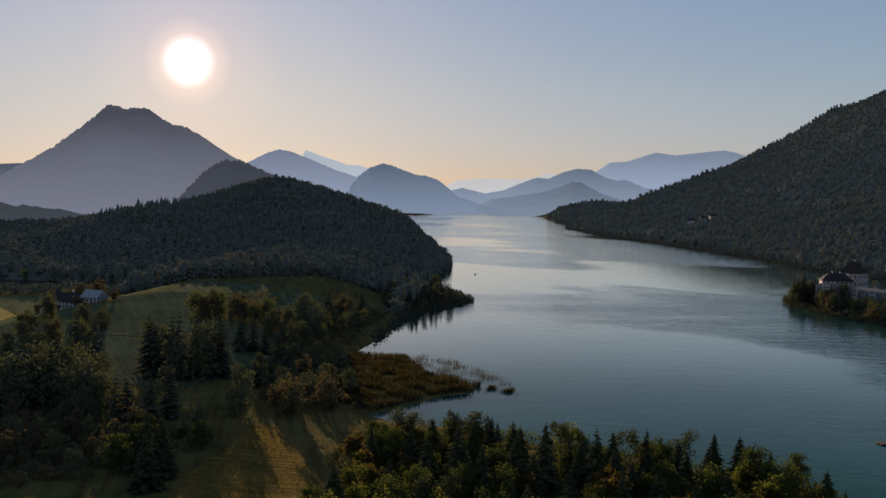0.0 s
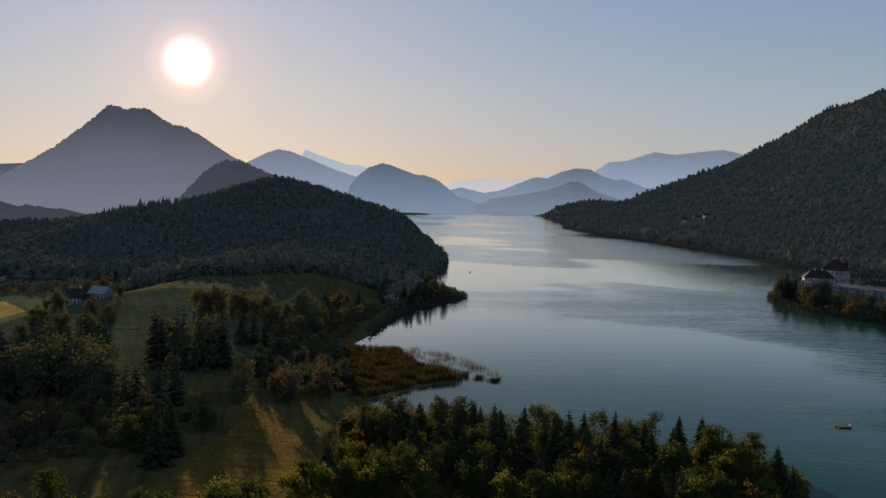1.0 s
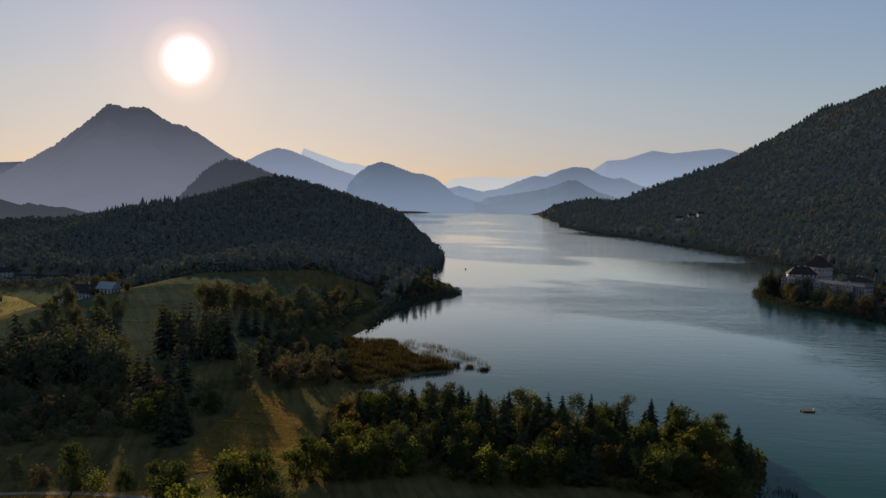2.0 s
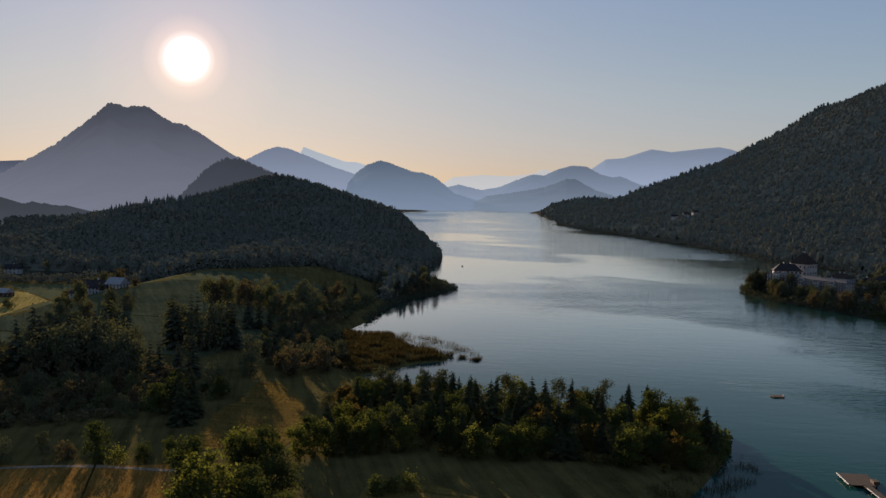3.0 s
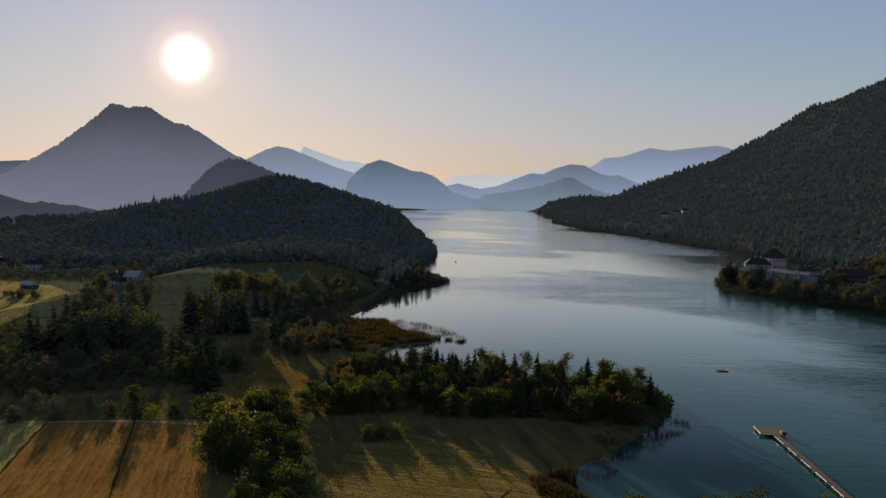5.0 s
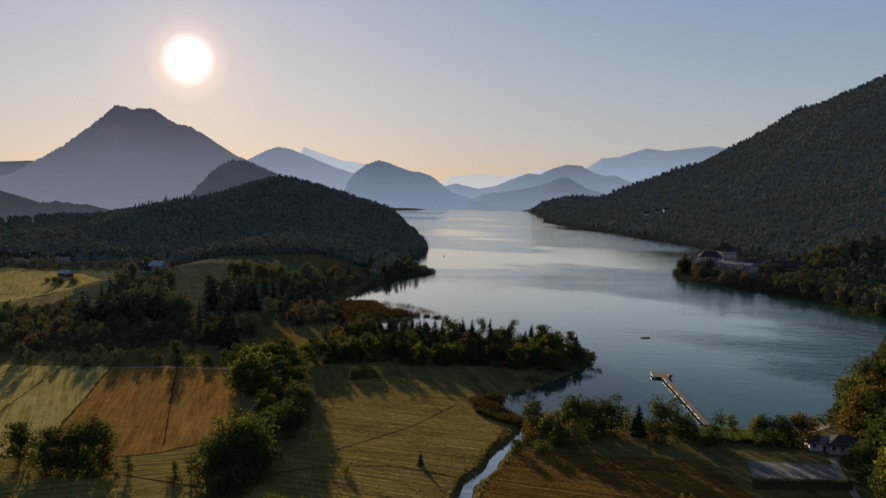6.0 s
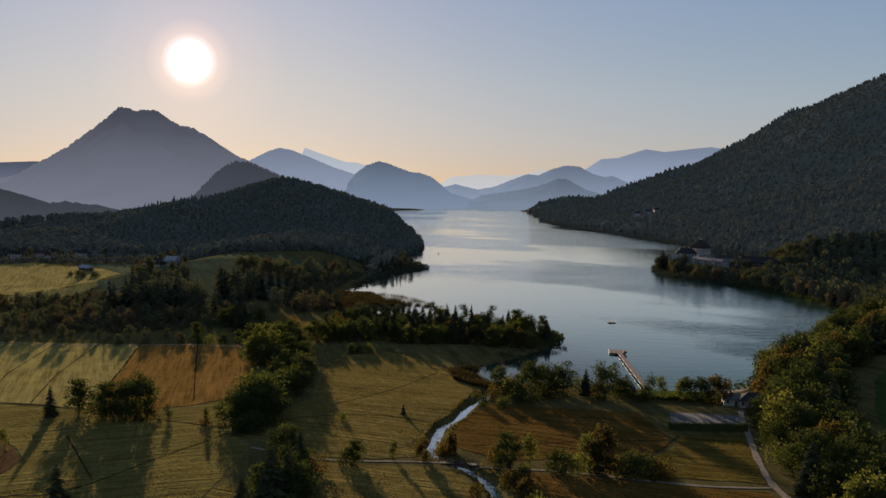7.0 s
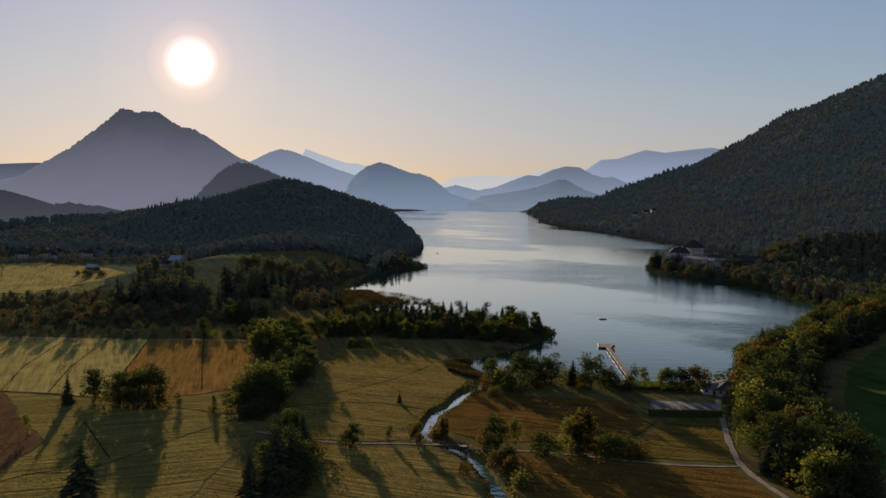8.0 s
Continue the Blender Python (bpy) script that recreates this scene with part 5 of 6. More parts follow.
def add_window(parent, x, y, z, turn, size=1.0):
    w = new("window", WIN_FRAME)
    w.parent = parent
    w.matrix_basis = at(x, y, z, turn, size)
    for name, mesh in (("sill", WIN_SILL), ("pane", WIN_PANE)):
        new(name, mesh).parent = w


def house(name, label, x, y, L, W, eave, rise, turn, hip=0.0, wall=M_WALL, roof=M_SLATE, rows=2, cols=(5, 3), base=None, chimneys=1, balcony=False, size=1.0, sides="NSEW", door=True, group=""):
    top = tagged(new(name), label, "building", group)
    z0 = ground_z(x, y) if base is None else base
    top.matrix_basis = at(x, y, z0, turn)
    body = part("wall", box(bmesh.new(), (-L / 2, -W / 2, -2.5), (L / 2, W / 2, eave - 0.1)), wall, top)
    if not hip:
        g = bmesh.new()
        for sx in (-1, 1):
            x0, x1 = (sx * (L / 2 - 0.3), sx * L / 2)
            v = [g.verts.new((xx, yy, zz)) for xx in (x0, x1) for yy, zz in ((-W / 2, eave - 0.1), (W / 2, eave - 0.1), (0, eave + rise * 0.93))]
            for f in ((0, 1, 2), (5, 4, 3), (0, 3, 4, 1), (1, 4, 5, 2), (2, 5, 3, 0)):
                g.faces.new([v[k] for k in f])
        part("gable", g, wall, top)
    part("roof", roof_bm(L, W, eave, rise, hip), roof, top)
    step = eave / rows
    for r in range(rows):
        z = r * step + step * 0.32
        for side, n, half, run, ang in (("S", cols[0], W / 2, L, 0), ("N", cols[0], W / 2, L, 180), ("E", cols[1], L / 2, W, 90), ("W", cols[1], L / 2, W, -90)):
            if side not in sides:
                continue
            for k in range(n):
                u = (k + 0.5) / n * run - run / 2
                if side == "S" and r == 0 and door and k == n // 2:
                    continue
                px, py = {"S": (u, -half), "N": (u, half), "E": (half, u), "W": (-half, u)}[side]
                add_window(top, px, py, z, ang, size)
    if door:
        d = part("door", box(bmesh.new(), (-0.55, -0.10, 0.0), (0.55, 0.06, 2.1), 0.02), M_DARKWOOD, top)
        u = (cols[0] // 2 + 0.5) / cols[0] * L - L / 2
        d.matrix_basis = at(u, -W / 2, 0.05)
        part("handle", box(bmesh.new(), (0.36, -0.16, 1.0), (0.46, -0.08, 1.06)), M_METAL, d)
    for k in range(chimneys):
        cx = (k + 1) / (chimneys + 1) * L * 0.7 - L * 0.35
        ch = part("chimney", box(bmesh.new(), (cx - 0.5, 0.2, eave + rise * 0.3), (cx + 0.5, 1.1, eave + rise + 1.3), 0.04), M_WHITE, top)
        part("chimney_cap", box(bmesh.new(), (cx - 0.65, 0.05, eave + rise + 1.3), (cx + 0.65, 1.25, eave + rise + 1.5), 0.04), M_SLATE, ch)
    if balcony:
        for r in range(1, rows):
            z = r * step
            n = cols[0] // 2
            for k in range(n):
                u0, u1 = k / n * L - L / 2 + 0.5, (k + 1) / n * L - L / 2 - 0.5
                if k % 3 == 1:
                    if r == 1:
                        tall = eave + (0.9 if k % 2 else -0.6)
                        part("bay", box(bmesh.new(), (u0 - 0.3, -W / 2 - 2.2, -2.5), (u1 + 0.3, -W / 2 + 0.05, tall), 0.05), wall, top)
                        part("bay_roof", box(bmesh.new(), (u0 - 0.6, -W / 2 - 2.5, tall), (u1 + 0.6, -W / 2 + 0.3, tall + 0.25), 0.05), roof, top)
                        for q in range(rows):
                            for off in (-1.0, 1.0):
                                add_window(top, (u0 + u1) / 2 + off, -W / 2 - 2.2, q * step + step * 0.22, 0, 1.15)
                    continue
                b = part("balcony", box(bmesh.new(), (u0, -W / 2 - 1.5, z - 0.12), (u1, -W / 2 + 0.02, z + 0.06)), wall, top)
                part("balustrade", box(bmesh.new(), (u0, -W / 2 - 1.5, z + 0.06), (u1, -W / 2 - 1.42, z + 1.0)), M_LEAD, b)
    return top


HOTEL = "castle hotel on the wooded point"
house("castle_tower", "pale square castle tower with steep brown hipped roof", 268, 792, 17, 17, 17.5, 10.5, 42, 8.2, M_WALL, M_TILE, 3, (4, 4), 10.0, 0, door=True, size=1.35)
lantern = tagged(new("roof_lantern"), "small pale chimney turret on the tower roof", "chimney")
lantern.matrix_basis = at(268, 792, 36.6, 42)
part("shaft", box(bmesh.new(), (-0.9, -0.9, 0.0), (0.9, 0.9, 2.6), 0.06), M_WALL, lantern)
part("cap", roof_bm(1.8, 1.8, 2.6, 1.0, 1.0, 0.25, 0.1), M_TILE, lantern)
house("castle_wing", "pale castle wing with dark hipped roof", 249, 776, 24, 14, 12.0, 6.0, -8, 6.5, M_WALL, M_SLATE, 3, (7, 4), 10.0, 2, group=HOTEL, size=1.35)
house("hotel_block", "white hotel block with balconies towards the lake", 238, 747, 24, 12, 12.5, 1.6, -37, 5.5, M_WHITE, M_LEAD, 4, (9, 4), 8.0, 1, True, group=HOTEL)
house("hotel_block", "long white hotel block with rows of balconies", 264, 716, 52, 12, 11.0, 2.0, -57, 5.5, M_WHITE, M_LEAD, 4, (20, 4), 8.0, 2, True, group=HOTEL)
house("hotel_block", "low white hotel annexe behind the long block", 282, 730, 18, 13, 11.5, 3.5, -50, 6.0, M_WHITE, M_TILE, 3, (6, 4), 9.0, 2, group=HOTEL)
house("lodge", "long dark timber lodge under a slate roof", 310, 684, 38, 12, 8.0, 6.0, -34, 6.0, M_DARKWOOD, M_SLATE, 2, (13, 4), 11.5, 0, group=HOTEL)
house("lodge", "white gabled lodge end with dark roof", 294, 703, 9, 8, 8.0, 4.0, 50, 0.0, M_WHITE, M_SLATE, 2, (4, 3), 11.0, 1, group=HOTEL)
house("villa", "white villa half hidden among trees", 346, 566, 12, 9, 6.5, 4.0, 20, 0.0, M_WHITE, M_SLATE, 2, (4, 3))

FARM = "farm above the pasture"
house("farmhouse", "large farmhouse under a broad dark roof", -292, 544, 24, 13, 4.5, 5.0, -14, 0.0, M_WHITE, M_SLATE, 2, (8, 4), None, 1, group=FARM)
house("cottage", "small white cottage below the farmhouse", -299, 529, 9, 7, 3.5, 2.4, -10, 0.0, M_WHITE, M_SLATE, 1, (3, 2), None, 1, group=FARM)
# added block: its pale sheet roof stands for the farmhouse's sunlit roof end
house("farmhouse_lit_end", "added block whose pale roof stands for the farmhouse's sunlit roof end", -276, 541, 12, 10, 3.6, 4.4, -14, 0.0, M_WHITE, M_METAL, 2, (4, 3), None, 0, group=FARM)
house("barn", "dark timber barn with pale sheet roof", -374, 562, 12, 8, 3.4, 2.8, -20, 0.0, M_DARKWOOD, M_METAL, 1, (3, 2), None, 0, group=FARM)
VILLAGE = "houses of the hamlet"
for k, (x, y) in enumerate([(-560, 690), (-535, 705), (-510, 720), (-548, 740), (-488, 700), (-520, 760), (-590, 740), (-470, 735), (-575, 780)]):
    house("village_house", "white village house with a dark gabled roof", x, y, 13 + k % 3, 9, 5.2, 3.8, 25 * k % 160, 0.0, M_WHITE if k % 3 else M_DARKWOOD, M_SLATE if k % 2 else M_TILE, 2, (4, 3), None, 1, group=VILLAGE)
for k, (x, y) in enumerate([(318, 1900), (340, 1885), (362, 1905)]):
    house("hillside_house", "white house among trees on the mountain slope", x, y, 12, 9, 7.0, 4.0, 20 * k - 25, 0.0, M_WHITE, M_SLATE, 2, (4, 3), ground_z(x, y) + 6, 0, group="houses on the slope")

bath = house("bathing_house", "low bathing house with dark hipped roof", 163.5, 83, 11, 10, 3.2, 2.6, -6, 4.5, M_WALL, M_SLATE, 1, (4, 3), None, 0)
# added annex: lighter roof in place of the bathing house's lit left slope
house("lit_slope_annex", "small added annex whose lighter roof stands for the bathing house's lit slope", 155.5, 86, 6.5, 9, 3.0, 1.4, -6, 0.0, M_WALL, M_LEAD, 1, (2, 2), None, 0)

draped("court", [(127, 66), (156, 66), (151, 43), (124.5, 42)], M_COURT, "grey gravelled court behind a hedge", 0.12, 6, "court", 0.15)
draped("lawn", [(104, 96), (120, 92), (152, 92), (158, 112), (143, 114), (125, 115), (109, 118)], M_LUSH, "green bathing lawn by the shore", 0.09, 6, "lawn")
draped("beach", [(152, 110), (158, 106), (170, 118), (173, 128), (165, 121)], M_GRAVEL, "pale gravel beach", 0.12, 4, "beach")


# ---- hedge, jetty, raft, small things ----
def hedge(x0, y0, x1, y1, h, wide, seed, label):
    """A dense clipped hedge: a solid uneven body and leaves all over it."""
    rng = np.random.RandomState(seed)
    L = math.hypot(x1 - x0, y1 - y0)
    d = np.array([(x1 - x0) / L, (y1 - y0) / L])
    side = np.array([-d[1], d[0]])
    n = int(L) + 2
    verts, faces = [], []
    for k in range(n):
        p = np.array([x0, y0]) + d * L * k / (n - 1)
        w, t = wide / 2 * rng.uniform(0.8, 1.05), h * rng.uniform(0.85, 1.0)
        z = ground_z(*p) - 0.2
        for o, zz in ((-w, z), (-w * 0.9, z + t), (w * 0.9, z + t), (w, z)):
            verts.append((*(p + side * o), zz))
        if k:
            b = 4 * k
            faces += [(b - 4 + i, b - 3 + i, b + 1 + i, b + i) for i in range(3)]
    faces += [(0, 1, 2, 3), (4 * n - 1, 4 * n - 2, 4 * n - 3, 4 * n - 4)]
    m = int(L * 26)
    c = np.array([x0, y0]) + rng.rand(m, 1) * d * L + rng.uniform(-0.55, 0.55, (m, 1)) * wide * side
    c = np.column_stack([c, terrain(c[:, 0], c[:, 1]) + rng.rand(m) ** 0.6 * h * 1.05])
    v, f = leaf_quads(rng, c, 0.5)
    return tagged(new("hedge", np_mesh("hedge", np.concatenate([verts, v]), faces + (f + len(verts)).tolist(), M_LEAF)), label, "hedge")


hedge(123, 39.5, 152, 40.5, 3.0, 2.4, 1, "clipped dark green hedge along the court")
hedge(118, 90, 152, 89, 1.6, 1.6, 2, "low hedge behind the bathing lawn")

jetty = tagged(new("jetty"), "long timber bathing jetty with a platform at its head", "jetty")
jetty.matrix_basis = at(0, 0, 0)


def plank_run(a, b, wide, z, name):
    """A straight timber deck from a to b."""
    a, b = Vector((*a, z)), Vector((*b, z))
    d = (b - a).normalized()
    s = Vector((-d.y, d.x, 0)) * wide / 2
    bm = bmesh.new()
    up = Vector((0, 0, 0.16))
    v = [bm.verts.new(w + u) for u in (Vector(), up) for w in (a - s, b - s, b + s, a + s)]
    for f in ((3, 2, 1, 0), (4, 5, 6, 7), (0, 1, 5, 4), (1, 2, 6, 5), (2, 3, 7, 6), (3, 0, 4, 7)):
        bm.faces.new([v[k] for k in f])
    bmesh.ops.bevel(bm, geom=bm.edges[:], offset=0.04, segments=1, affect="EDGES")
    return part(name, bm, M_TIMBER, jetty)


plank_run((124.0, 117), (120.4, 207), 2.6, 0.75, "deck")
plank_run((115.0, 213.5), (124.0, 213.0), 12.0, 0.75, "platform")
post = box(bmesh.new(), (-0.16, -0.16, -6.0), (0.16, 0.16, 0.8), 0.03)
post_mesh = bm_mesh("post", post, M_DARKWOOD)
for k in range(16):
    f = k / 15
    for side in (-1.15, 1.15):
        p = new("post", post_mesh)
        p.parent = jetty
        p.matrix_basis = at(124.0 - 3.6 * f + side, 117 + 90 * f, 0)
for x in (115.6, 119.5, 123.4):
    for y in (208.0, 213.0, 218.5):
        p = new("post", post_mesh)
        p.parent = jetty
        p.matrix_basis = at(x, y, 0)
for k in range(6):
    y0, y1 = 125 + k * 14.0, 125 + k * 14.0 + 9.5
    x0, x1 = 124.0 - 3.6 * (y0 - 117) / 90 - 1.15, 124.0 - 3.6 * (y1 - 117) / 90 - 1.15
    bm = bmesh.new()
    v = [bm.verts.new((x + dx, y, z)) for z in (0.91, 1.05) for x, y in ((x0, y0), (x1, y1)) for dx in (-0.11, 0.11)]
    for f in ((0, 1, 3, 2), (4, 6, 7, 5), (0, 2, 6, 4), (1, 5, 7, 3), (0, 4, 5, 1), (2, 3, 7, 6)):
        bm.faces.new([v[i] for i in f])
    part("edge_board", bm, M_RAIL, jetty, "white painted edge board")
part("edge_board", box(bmesh.new(), (114.9, 207.6, 0.91), (115.2, 219.0, 1.08), 0.02), M_RAIL, jetty, "white painted edge board")
part("windbreak", box(bmesh.new(), (122.6, 208.2, 0.87), (124.4, 211.4, 1.9), 0.05), M_DARKWOOD, jetty, "dark timber bench with backrest")

raft = tagged(new("bathing_raft"), "square timber bathing raft floating on the lake", "raft")
raft.matrix_basis = at(126.5, 334, 0, 8)
for k in range(8):
    part("plank", box(bmesh.new(), (-2.6, -2.0 + k * 0.5, 0.35), (2.6, -2.0 + k * 0.5 + 0.44, 0.5), 0.02), M_DARKWOOD, raft)
for y in (-1.5, 1.5):
    part("float", box(bmesh.new(), (-2.5, y - 0.4, -0.3), (2.5, y + 0.4, 0.35), 0.12), M_DARKWOOD, raft)
part("ladder", box(bmesh.new(), (2.6, -0.4, -0.5), (2.7, 0.4, 1.1), 0.02), M_METAL, raft)

buoy = tagged(new("buoy"), "small dark mooring buoy off the wooded point", "buoy")
buoy.matrix_basis = at(-66, 1010, 0)
bm = bmesh.new()
bmesh.ops.create_cone(bm, cap_ends=True, segments=10, radius1=1.4, radius2=0.5, depth=2.6)
part("float", bm, M_DARKWOOD, buoy)

perch = tagged(new("perch_post"), "tall timber perch post with crossbar on the meadow", "post")
perch.matrix_basis = at(7, 153, ground_z(7, 153))
part("pole", box(bmesh.new(), (-0.14, -0.14, -0.5), (0.14, 0.14, 5.2), 0.02), M_DARKWOOD, perch)
part("crossbar", box(bmesh.new(), (-1.1, -0.1, 4.6), (1.1, 0.1, 4.8), 0.02), M_DARKWOOD, perch)
for a in (-0.7, 0.7):
    part("brace", box(bmesh.new(), (a - 0.06, -0.06, 4.1), (a + 0.06, 0.06, 4.6), 0.01), M_DARKWOOD, perch)

parasol = tagged(new("parasol"), "closed navy blue parasol on the bathing lawn", "parasol")
parasol.matrix_basis = at(116.5, 99, ground_z(116.5, 99))
part("pole", box(bmesh.new(), (-0.05, -0.05, -0.2), (0.05, 0.05, 3.9)), M_RAIL, parasol)
bm = bmesh.new()
bmesh.ops.create_cone(bm, cap_ends=True, segments=8, radius1=1.0, radius2=0.08, depth=3.0)
bmesh.ops.translate(bm, vec=(0, 0, 2.4), verts=bm.verts)
part("canopy", bm, M_BLUE, parasol)

bridge = tagged(new("footbridge"), "narrow timber footbridge over the stream", "bridge")
bridge.matrix_basis = at(48, -15, 1.9, -4)
for k in range(14):
    part("plank", box(bmesh.new(), (-6.3 + k * 0.9, -1.1, 0.0), (-6.3 + k * 0.9 + 0.82, 1.1, 0.14), 0.02), M_TIMBER, bridge)
for y in (-1.05, 1.05):
    part("handrail", box(bmesh.new(), (-6.3, y - 0.07, 1.0), (6.3, y + 0.07, 1.14), 0.02), M_TIMBER, bridge)
    part("beam", box(bmesh.new(), (-6.6, y - 0.12, -0.35), (6.6, y + 0.12, 0.0), 0.02), M_DARKWOOD, bridge)
    for k in range(6):
        part("post", box(bmesh.new(), (-6.0 + k * 2.4 - 0.07, y - 0.07, -0.3), (-6.0 + k * 2.4 + 0.07, y + 0.07, 1.0), 0.01), M_DARKWOOD, bridge)


# ---- reeds and rough grass ----
def reeds(poly, n, h, seed, label, material=M_REED, wide=0.30, wet=False, name="reeds"):
    rng = np.random.RandomState(seed)
    poly = np.asarray(poly, float)
    pts = rng.uniform(poly.min(0), poly.max(0), (n * 4, 2))
    clump = lumps(pts[:, 0], pts[:, 1], 5.0, seed) + rng.uniform(-0.7, 0.7, len(pts))
    pts = pts[inside(pts[:, 0], pts[:, 1], poly) & (clump > (0.25 if wet else 0.05))][:n]
    z = np.maximum(terrain(pts[:, 0], pts[:, 1]), -0.2)
    a = rng.uniform(0, 6.283, len(pts))
    hh = h * rng.uniform(0.6, 1.2, len(pts))
    s = np.stack([np.cos(a), np.sin(a), 0 * a], -1) * wide / 2
    b = np.column_stack([pts, z])
    tip = b + np.stack([rng.normal(0, 0.16, len(pts)) * h, rng.normal(0, 0.16, len(pts)) * h, hh], -1)
    v = np.stack([b - s, b + s, tip + s * 0.4, tip - s * 0.4], 1).reshape(-1, 3)
    f = np.arange(4 * len(pts)).reshape(-1, 4)
    return tagged(new(name, np_mesh(name, v, f, material)), label, "reeds", kind="stuff")


reeds([(-96, 484), (-68, 478), (-50, 432), (-38, 424), (-24, 410), (-27, 396), (-42, 386), (-50, 372), (-66, 349), (-80, 360), (-100, 420)], 11000, 2.4, 1, "tawny reed bed at the water's edge")
reeds([(-66, 476), (-48, 440), (-20, 416), (-8, 408), (-14, 430), (-40, 470), (-60, 486)], 3200, 1.7, 2, "thin reeds standing in the water", wide=0.12, wet=True)
reeds([(-20, 408), (-8, 405), (-10, 398), (-22, 400)], 1100, 1.7, 3, "reed tuft standing in the water", wide=0.14, wet=True)
reeds([(44, 160), (58, 176), (50, 190), (80, 226), (90, 238), (92, 215), (74, 185), (60, 160), (50, 140)], 6000, 1.6, 4, "thin reeds in the shallow bay", wide=0.10, wet=True)
reeds([(30, 140), (46, 158), (44, 142), (48, 126), (55, 114), (64, 118), (60, 100), (46, 100), (34, 120)], 5000, 2.0, 5, "tawny reeds around the stream mouth")
reeds([(-60, 336), (-32, 332), (-6, 316), (30, 298), (60, 288), (60, 294), (30, 304), (-6, 322), (-32, 340)], 1800, 2.2, 6, "reeds along the wooded spit")
M_TUFT = foliage("dry_grass", (0.045, 0.038, 0.011), (0.10, 0.078, 0.024), 0.4, 0.9)


def bank_grass(line, n, spread, h, seed, label):
    rng = np.random.RandomState(seed)
    line = np.asarray(line, float)
    run = np.r_[0, np.cumsum(np.hypot(*np.diff(line, axis=0).T))]
    s = rng.uniform(0, run[-1], n)
    x, y = np.interp(s, run, line[:, 0]) + rng.normal(0, spread, n), np.interp(s, run, line[:, 1]) + rng.normal(0, spread, n)
    z = terrain(x, y)
    ok = z > 0.25
    x, y, z = x[ok], y[ok], z[ok]
    v, f = leaf_quads(rng, np.stack([x, y, z + h * 0.4 * rng.rand(len(x))], -1), h, -1.5)
    return tagged(new("bank_grass", np_mesh("bank_grass", v, f, M_TUFT)), label, "grass", kind="stuff")


bank_grass([(p[0] - 3.6, p[1]) for p in STREAM], 1500, 1.0, 0.8, 1, "rough dry grass along the stream bank")
bank_grass([(p[0] + 3.8, p[1]) for p in STREAM], 1500, 1.0, 0.8, 2, "rough dry grass along the stream bank")


def shore_bushes(line, per_metre, h, size, seed, label, leaf=M_LEAF):
    """Bushes that hang over the water along a wooded shore."""
    rng = np.random.RandomState(seed)
    line = np.asarray(line, float)
    run = np.r_[0, np.cumsum(np.hypot(*np.diff(line, axis=0).T))]
    n = int(run[-1] * per_metre)
    t = rng.uniform(0, run[-1], n)
    x, y = np.interp(t, run, line[:, 0]) + rng.normal(0, 3.2, n), np.interp(t, run, line[:, 1]) + rng.normal(0, 3.2, n)
    z = terrain(x, y)
    ok = z > -0.25
    x, y, z, t = x[ok], y[ok], z[ok], t[ok]
    top = h * (0.7 + 0.5 * lumps(t, t * 0.2, 6.0, seed))
    v, f = leaf_quads(rng, np.stack([x, y, np.maximum(z, 0) + rng.rand(len(x)) * np.maximum(top, 0.6)], -1), size)
    return tagged(new("shore_bushes", np_mesh("shore_bushes", v, f, leaf)), label, "bushes", kind="stuff")


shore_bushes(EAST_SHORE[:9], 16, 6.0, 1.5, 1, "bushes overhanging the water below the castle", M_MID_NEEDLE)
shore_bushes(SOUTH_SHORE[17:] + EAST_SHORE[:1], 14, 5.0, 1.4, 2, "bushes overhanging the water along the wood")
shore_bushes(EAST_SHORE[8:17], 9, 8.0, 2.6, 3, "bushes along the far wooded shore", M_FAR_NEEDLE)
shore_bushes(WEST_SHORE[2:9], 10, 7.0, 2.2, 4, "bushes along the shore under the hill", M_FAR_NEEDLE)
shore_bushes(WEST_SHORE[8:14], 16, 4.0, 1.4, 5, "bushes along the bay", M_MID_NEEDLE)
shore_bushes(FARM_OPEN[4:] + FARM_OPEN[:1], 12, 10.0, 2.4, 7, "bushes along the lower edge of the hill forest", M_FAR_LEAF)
shore_bushes([(-31, 334)] + SOUTH_SHORE[:7], 18, 4.5, 1.2, 6, "bushes around the wooded spit")


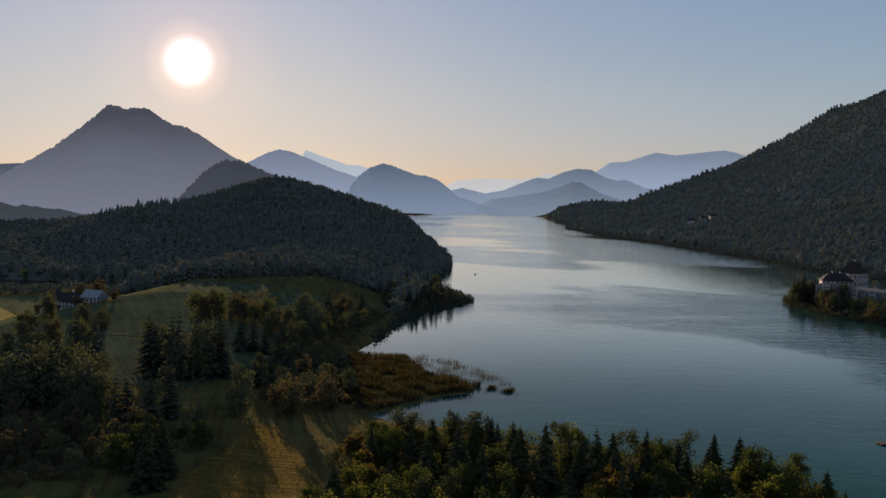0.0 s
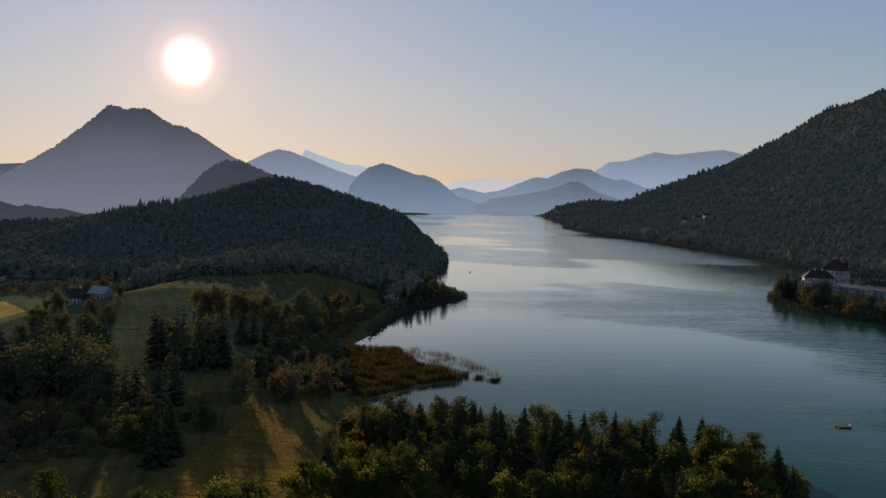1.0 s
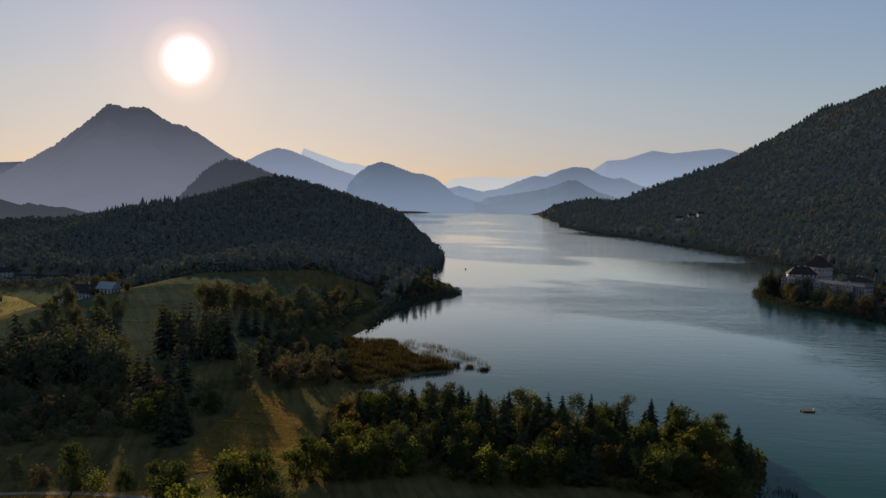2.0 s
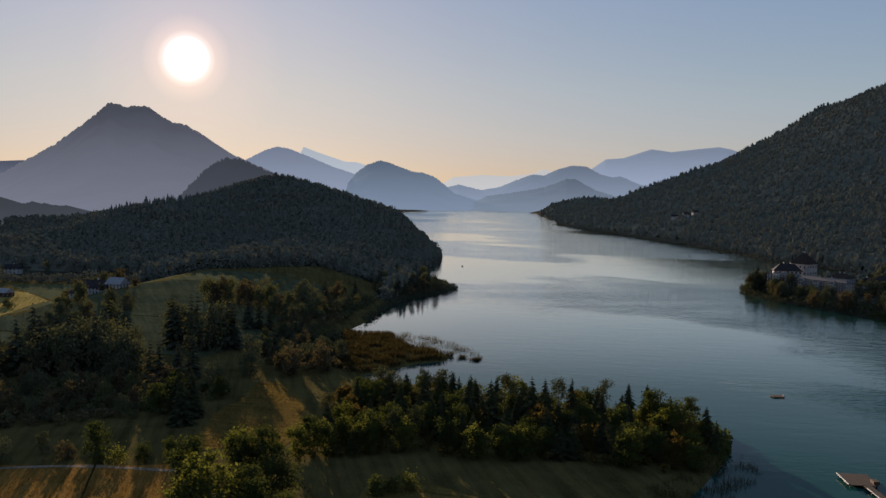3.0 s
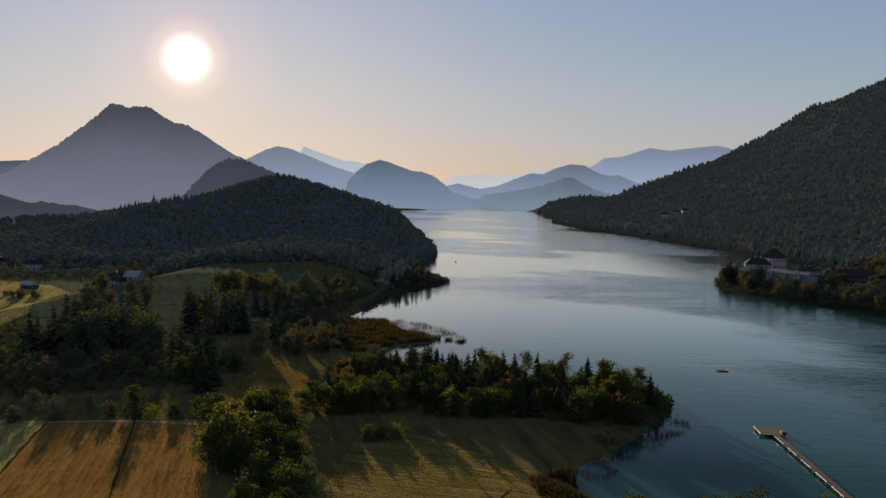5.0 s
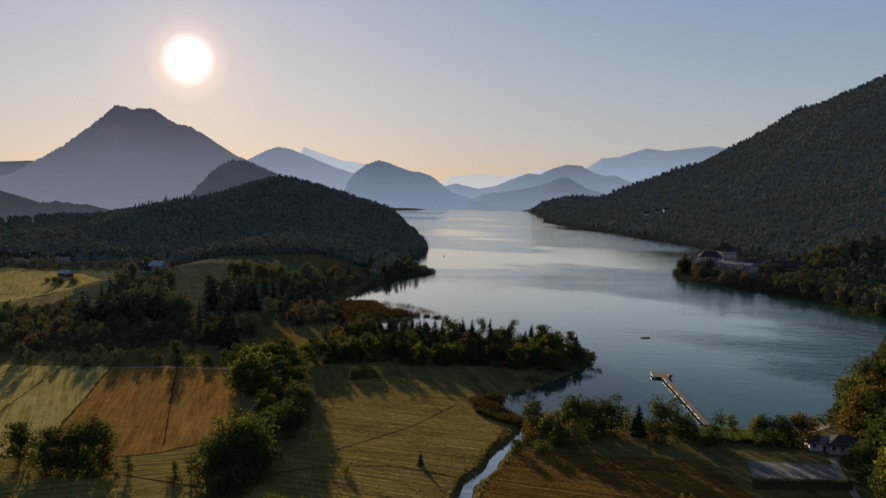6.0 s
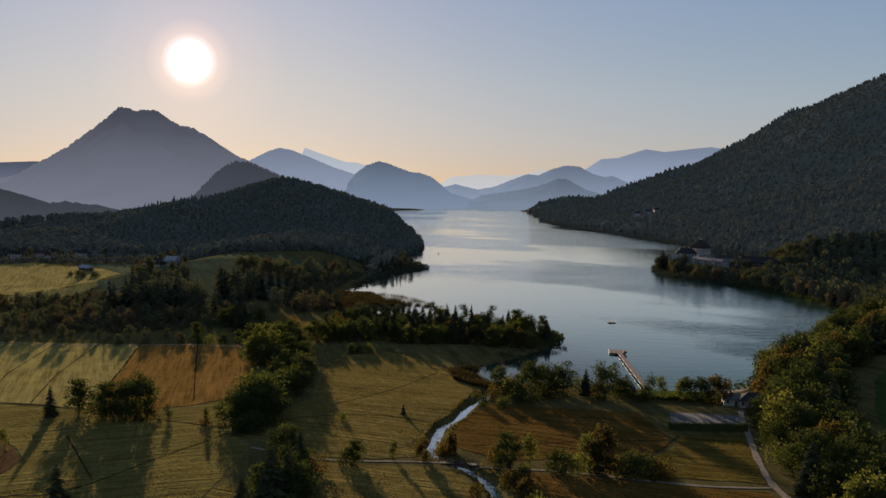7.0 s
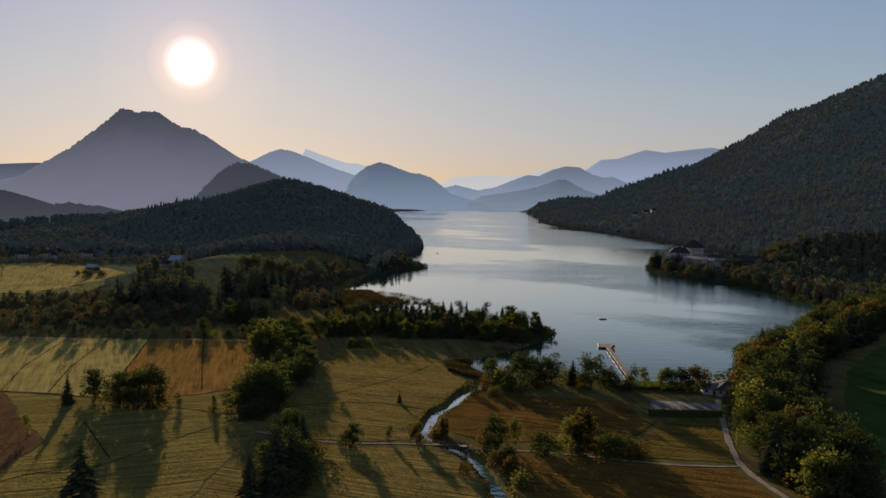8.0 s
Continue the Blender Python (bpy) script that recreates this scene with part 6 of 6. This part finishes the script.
# ---- standing grass of the meadows ----
def field_grass(outline, per_m2, h, dark, light, seed, name_of_look):
    """Tufts of standing grass that catch the low sun."""
    rng = np.random.RandomState(seed)
    poly = np.asarray(outline, float)
    area = 0.5 * abs(np.dot(poly[:, 0], np.roll(poly[:, 1], 1)) - np.dot(poly[:, 1], np.roll(poly[:, 0], 1)))
    lo, hi = poly.min(0), poly.max(0)
    n = int(1.6 * per_m2 * np.prod(hi - lo))
    p = rng.uniform(lo, hi, (n, 2))
    thick = lumps(p[:, 0], p[:, 1], 7.0, seed) * 0.5 + lumps(p[:, 0] * 0.93 + p[:, 1] * 0.36, p[:, 0] * 0.02, 1.1, seed) * 0.5
    p = p[inside(p[:, 0], p[:, 1], poly) & (thick + rng.uniform(-0.5, 0.5, n) > -0.1)]
    z = terrain(p[:, 0], p[:, 1])
    a = rng.uniform(0, 6.283, len(p))
    side = np.stack([np.cos(a), np.sin(a), 0 * a], -1) * rng.uniform(0.05, 0.12, (len(p), 1))
    lean = np.column_stack([rng.normal(0, 0.12, (len(p), 2)), h * rng.uniform(0.5, 1.2, len(p))])
    base = np.column_stack([p, z + 0.05])
    v = np.stack([base - side, base + side, base + lean + side * 0.6, base + lean - side * 0.6], 1).reshape(-1, 3)
    mat = foliage("grass_" + name_of_look, dark, light, 0.55, 0.9)
    return tagged(new("field_grass", np_mesh("field_grass", v, np.arange(len(v)).reshape(-1, 4), mat)), name_of_look.replace("_", " ") + " grass standing in the field", "grass", kind="stuff")


field_grass([(-245, 176), (-150, 183), (-126, 110), (-105, 40), (-154, 45), (-215, 52), (-260, 90)], 0.8, 0.35, (0.10, 0.09, 0.030), (0.22, 0.19, 0.07), 1, "pale_dry")
field_grass([(-148, 183), (-93, 192), (-73, 150), (-64, 104), (-67, 62), (-77, 42), (-103, 38), (-124, 110)], 0.9, 0.35, (0.08, 0.049, 0.017), (0.165, 0.104, 0.037), 2, "ochre_dry")
field_grass([(-149, 38), (-104, 32), (-70, 22), (-38, 12), (-25, -6), (-24, -40), (-21, -108), (-95, -108), (-87, -64), (-91, -30), (-117, 0)], 1.1, 0.40, (0.066, 0.057, 0.022), (0.15, 0.124, 0.048), 3, "yellow_green")
field_grass([(-213, 46), (-151, 38), (-119, -2), (-94, -30), (-90, -64), (-98, -108), (-158, -108), (-218, -40)], 0.7, 0.45, (0.044, 0.026, 0.013), (0.085, 0.050, 0.025), 4, "rusty")
field_grass([(-34, 12), (-5, -10), (20, -12), (32, -9), (32, 16), (33, 36), (38, 54), (41, 74), (45, 92), (41, 112), (29, 150), (-10, 186), (-29, 190), (-29, 120), (-21, 70)], 1.1, 0.45, (0.062, 0.053, 0.020), (0.145, 0.115, 0.044), 5, "wet_meadow")
field_grass([(55, 69), (66, 69), (113, 63), (120, 32), (120, 16), (108, 3), (62, -8), (49, 3), (43, 18), (45, 38)], 1.0, 0.35, (0.040, 0.026, 0.010), (0.088, 0.056, 0.020), 6, "brown_shaded")
field_grass([(127, 32), (149, 33), (145, 4), (142, -21), (109, -20), (111, 0), (123, 14)], 1.1, 0.35, (0.044, 0.035, 0.012), (0.090, 0.070, 0.025), 7, "mown")
field_grass([(65, -23), (108, -29), (141, -33), (146, -60), (139, -108), (79, -108), (73, -70)], 1.0, 0.40, (0.040, 0.026, 0.010), (0.088, 0.056, 0.020), 8, "brown_standing")
field_grass([(-4, -22), (20, -23), (38, -22), (48, -26), (55, -40), (59, -60), (63, -108), (-18, -108), (-21, -50)], 1.1, 0.40, (0.050, 0.044, 0.016), (0.115, 0.092, 0.034), 9, "green_standing")
field_grass([(-99, 207), (-84, 216), (-67, 224), (-61, 240), (-69, 262), (-79, 290), (-96, 320), (-104, 314), (-99, 290), (-103, 262), (-99, 236)], 0.8, 0.5, (0.056, 0.039, 0.012), (0.125, 0.084, 0.026), 10, "golden")
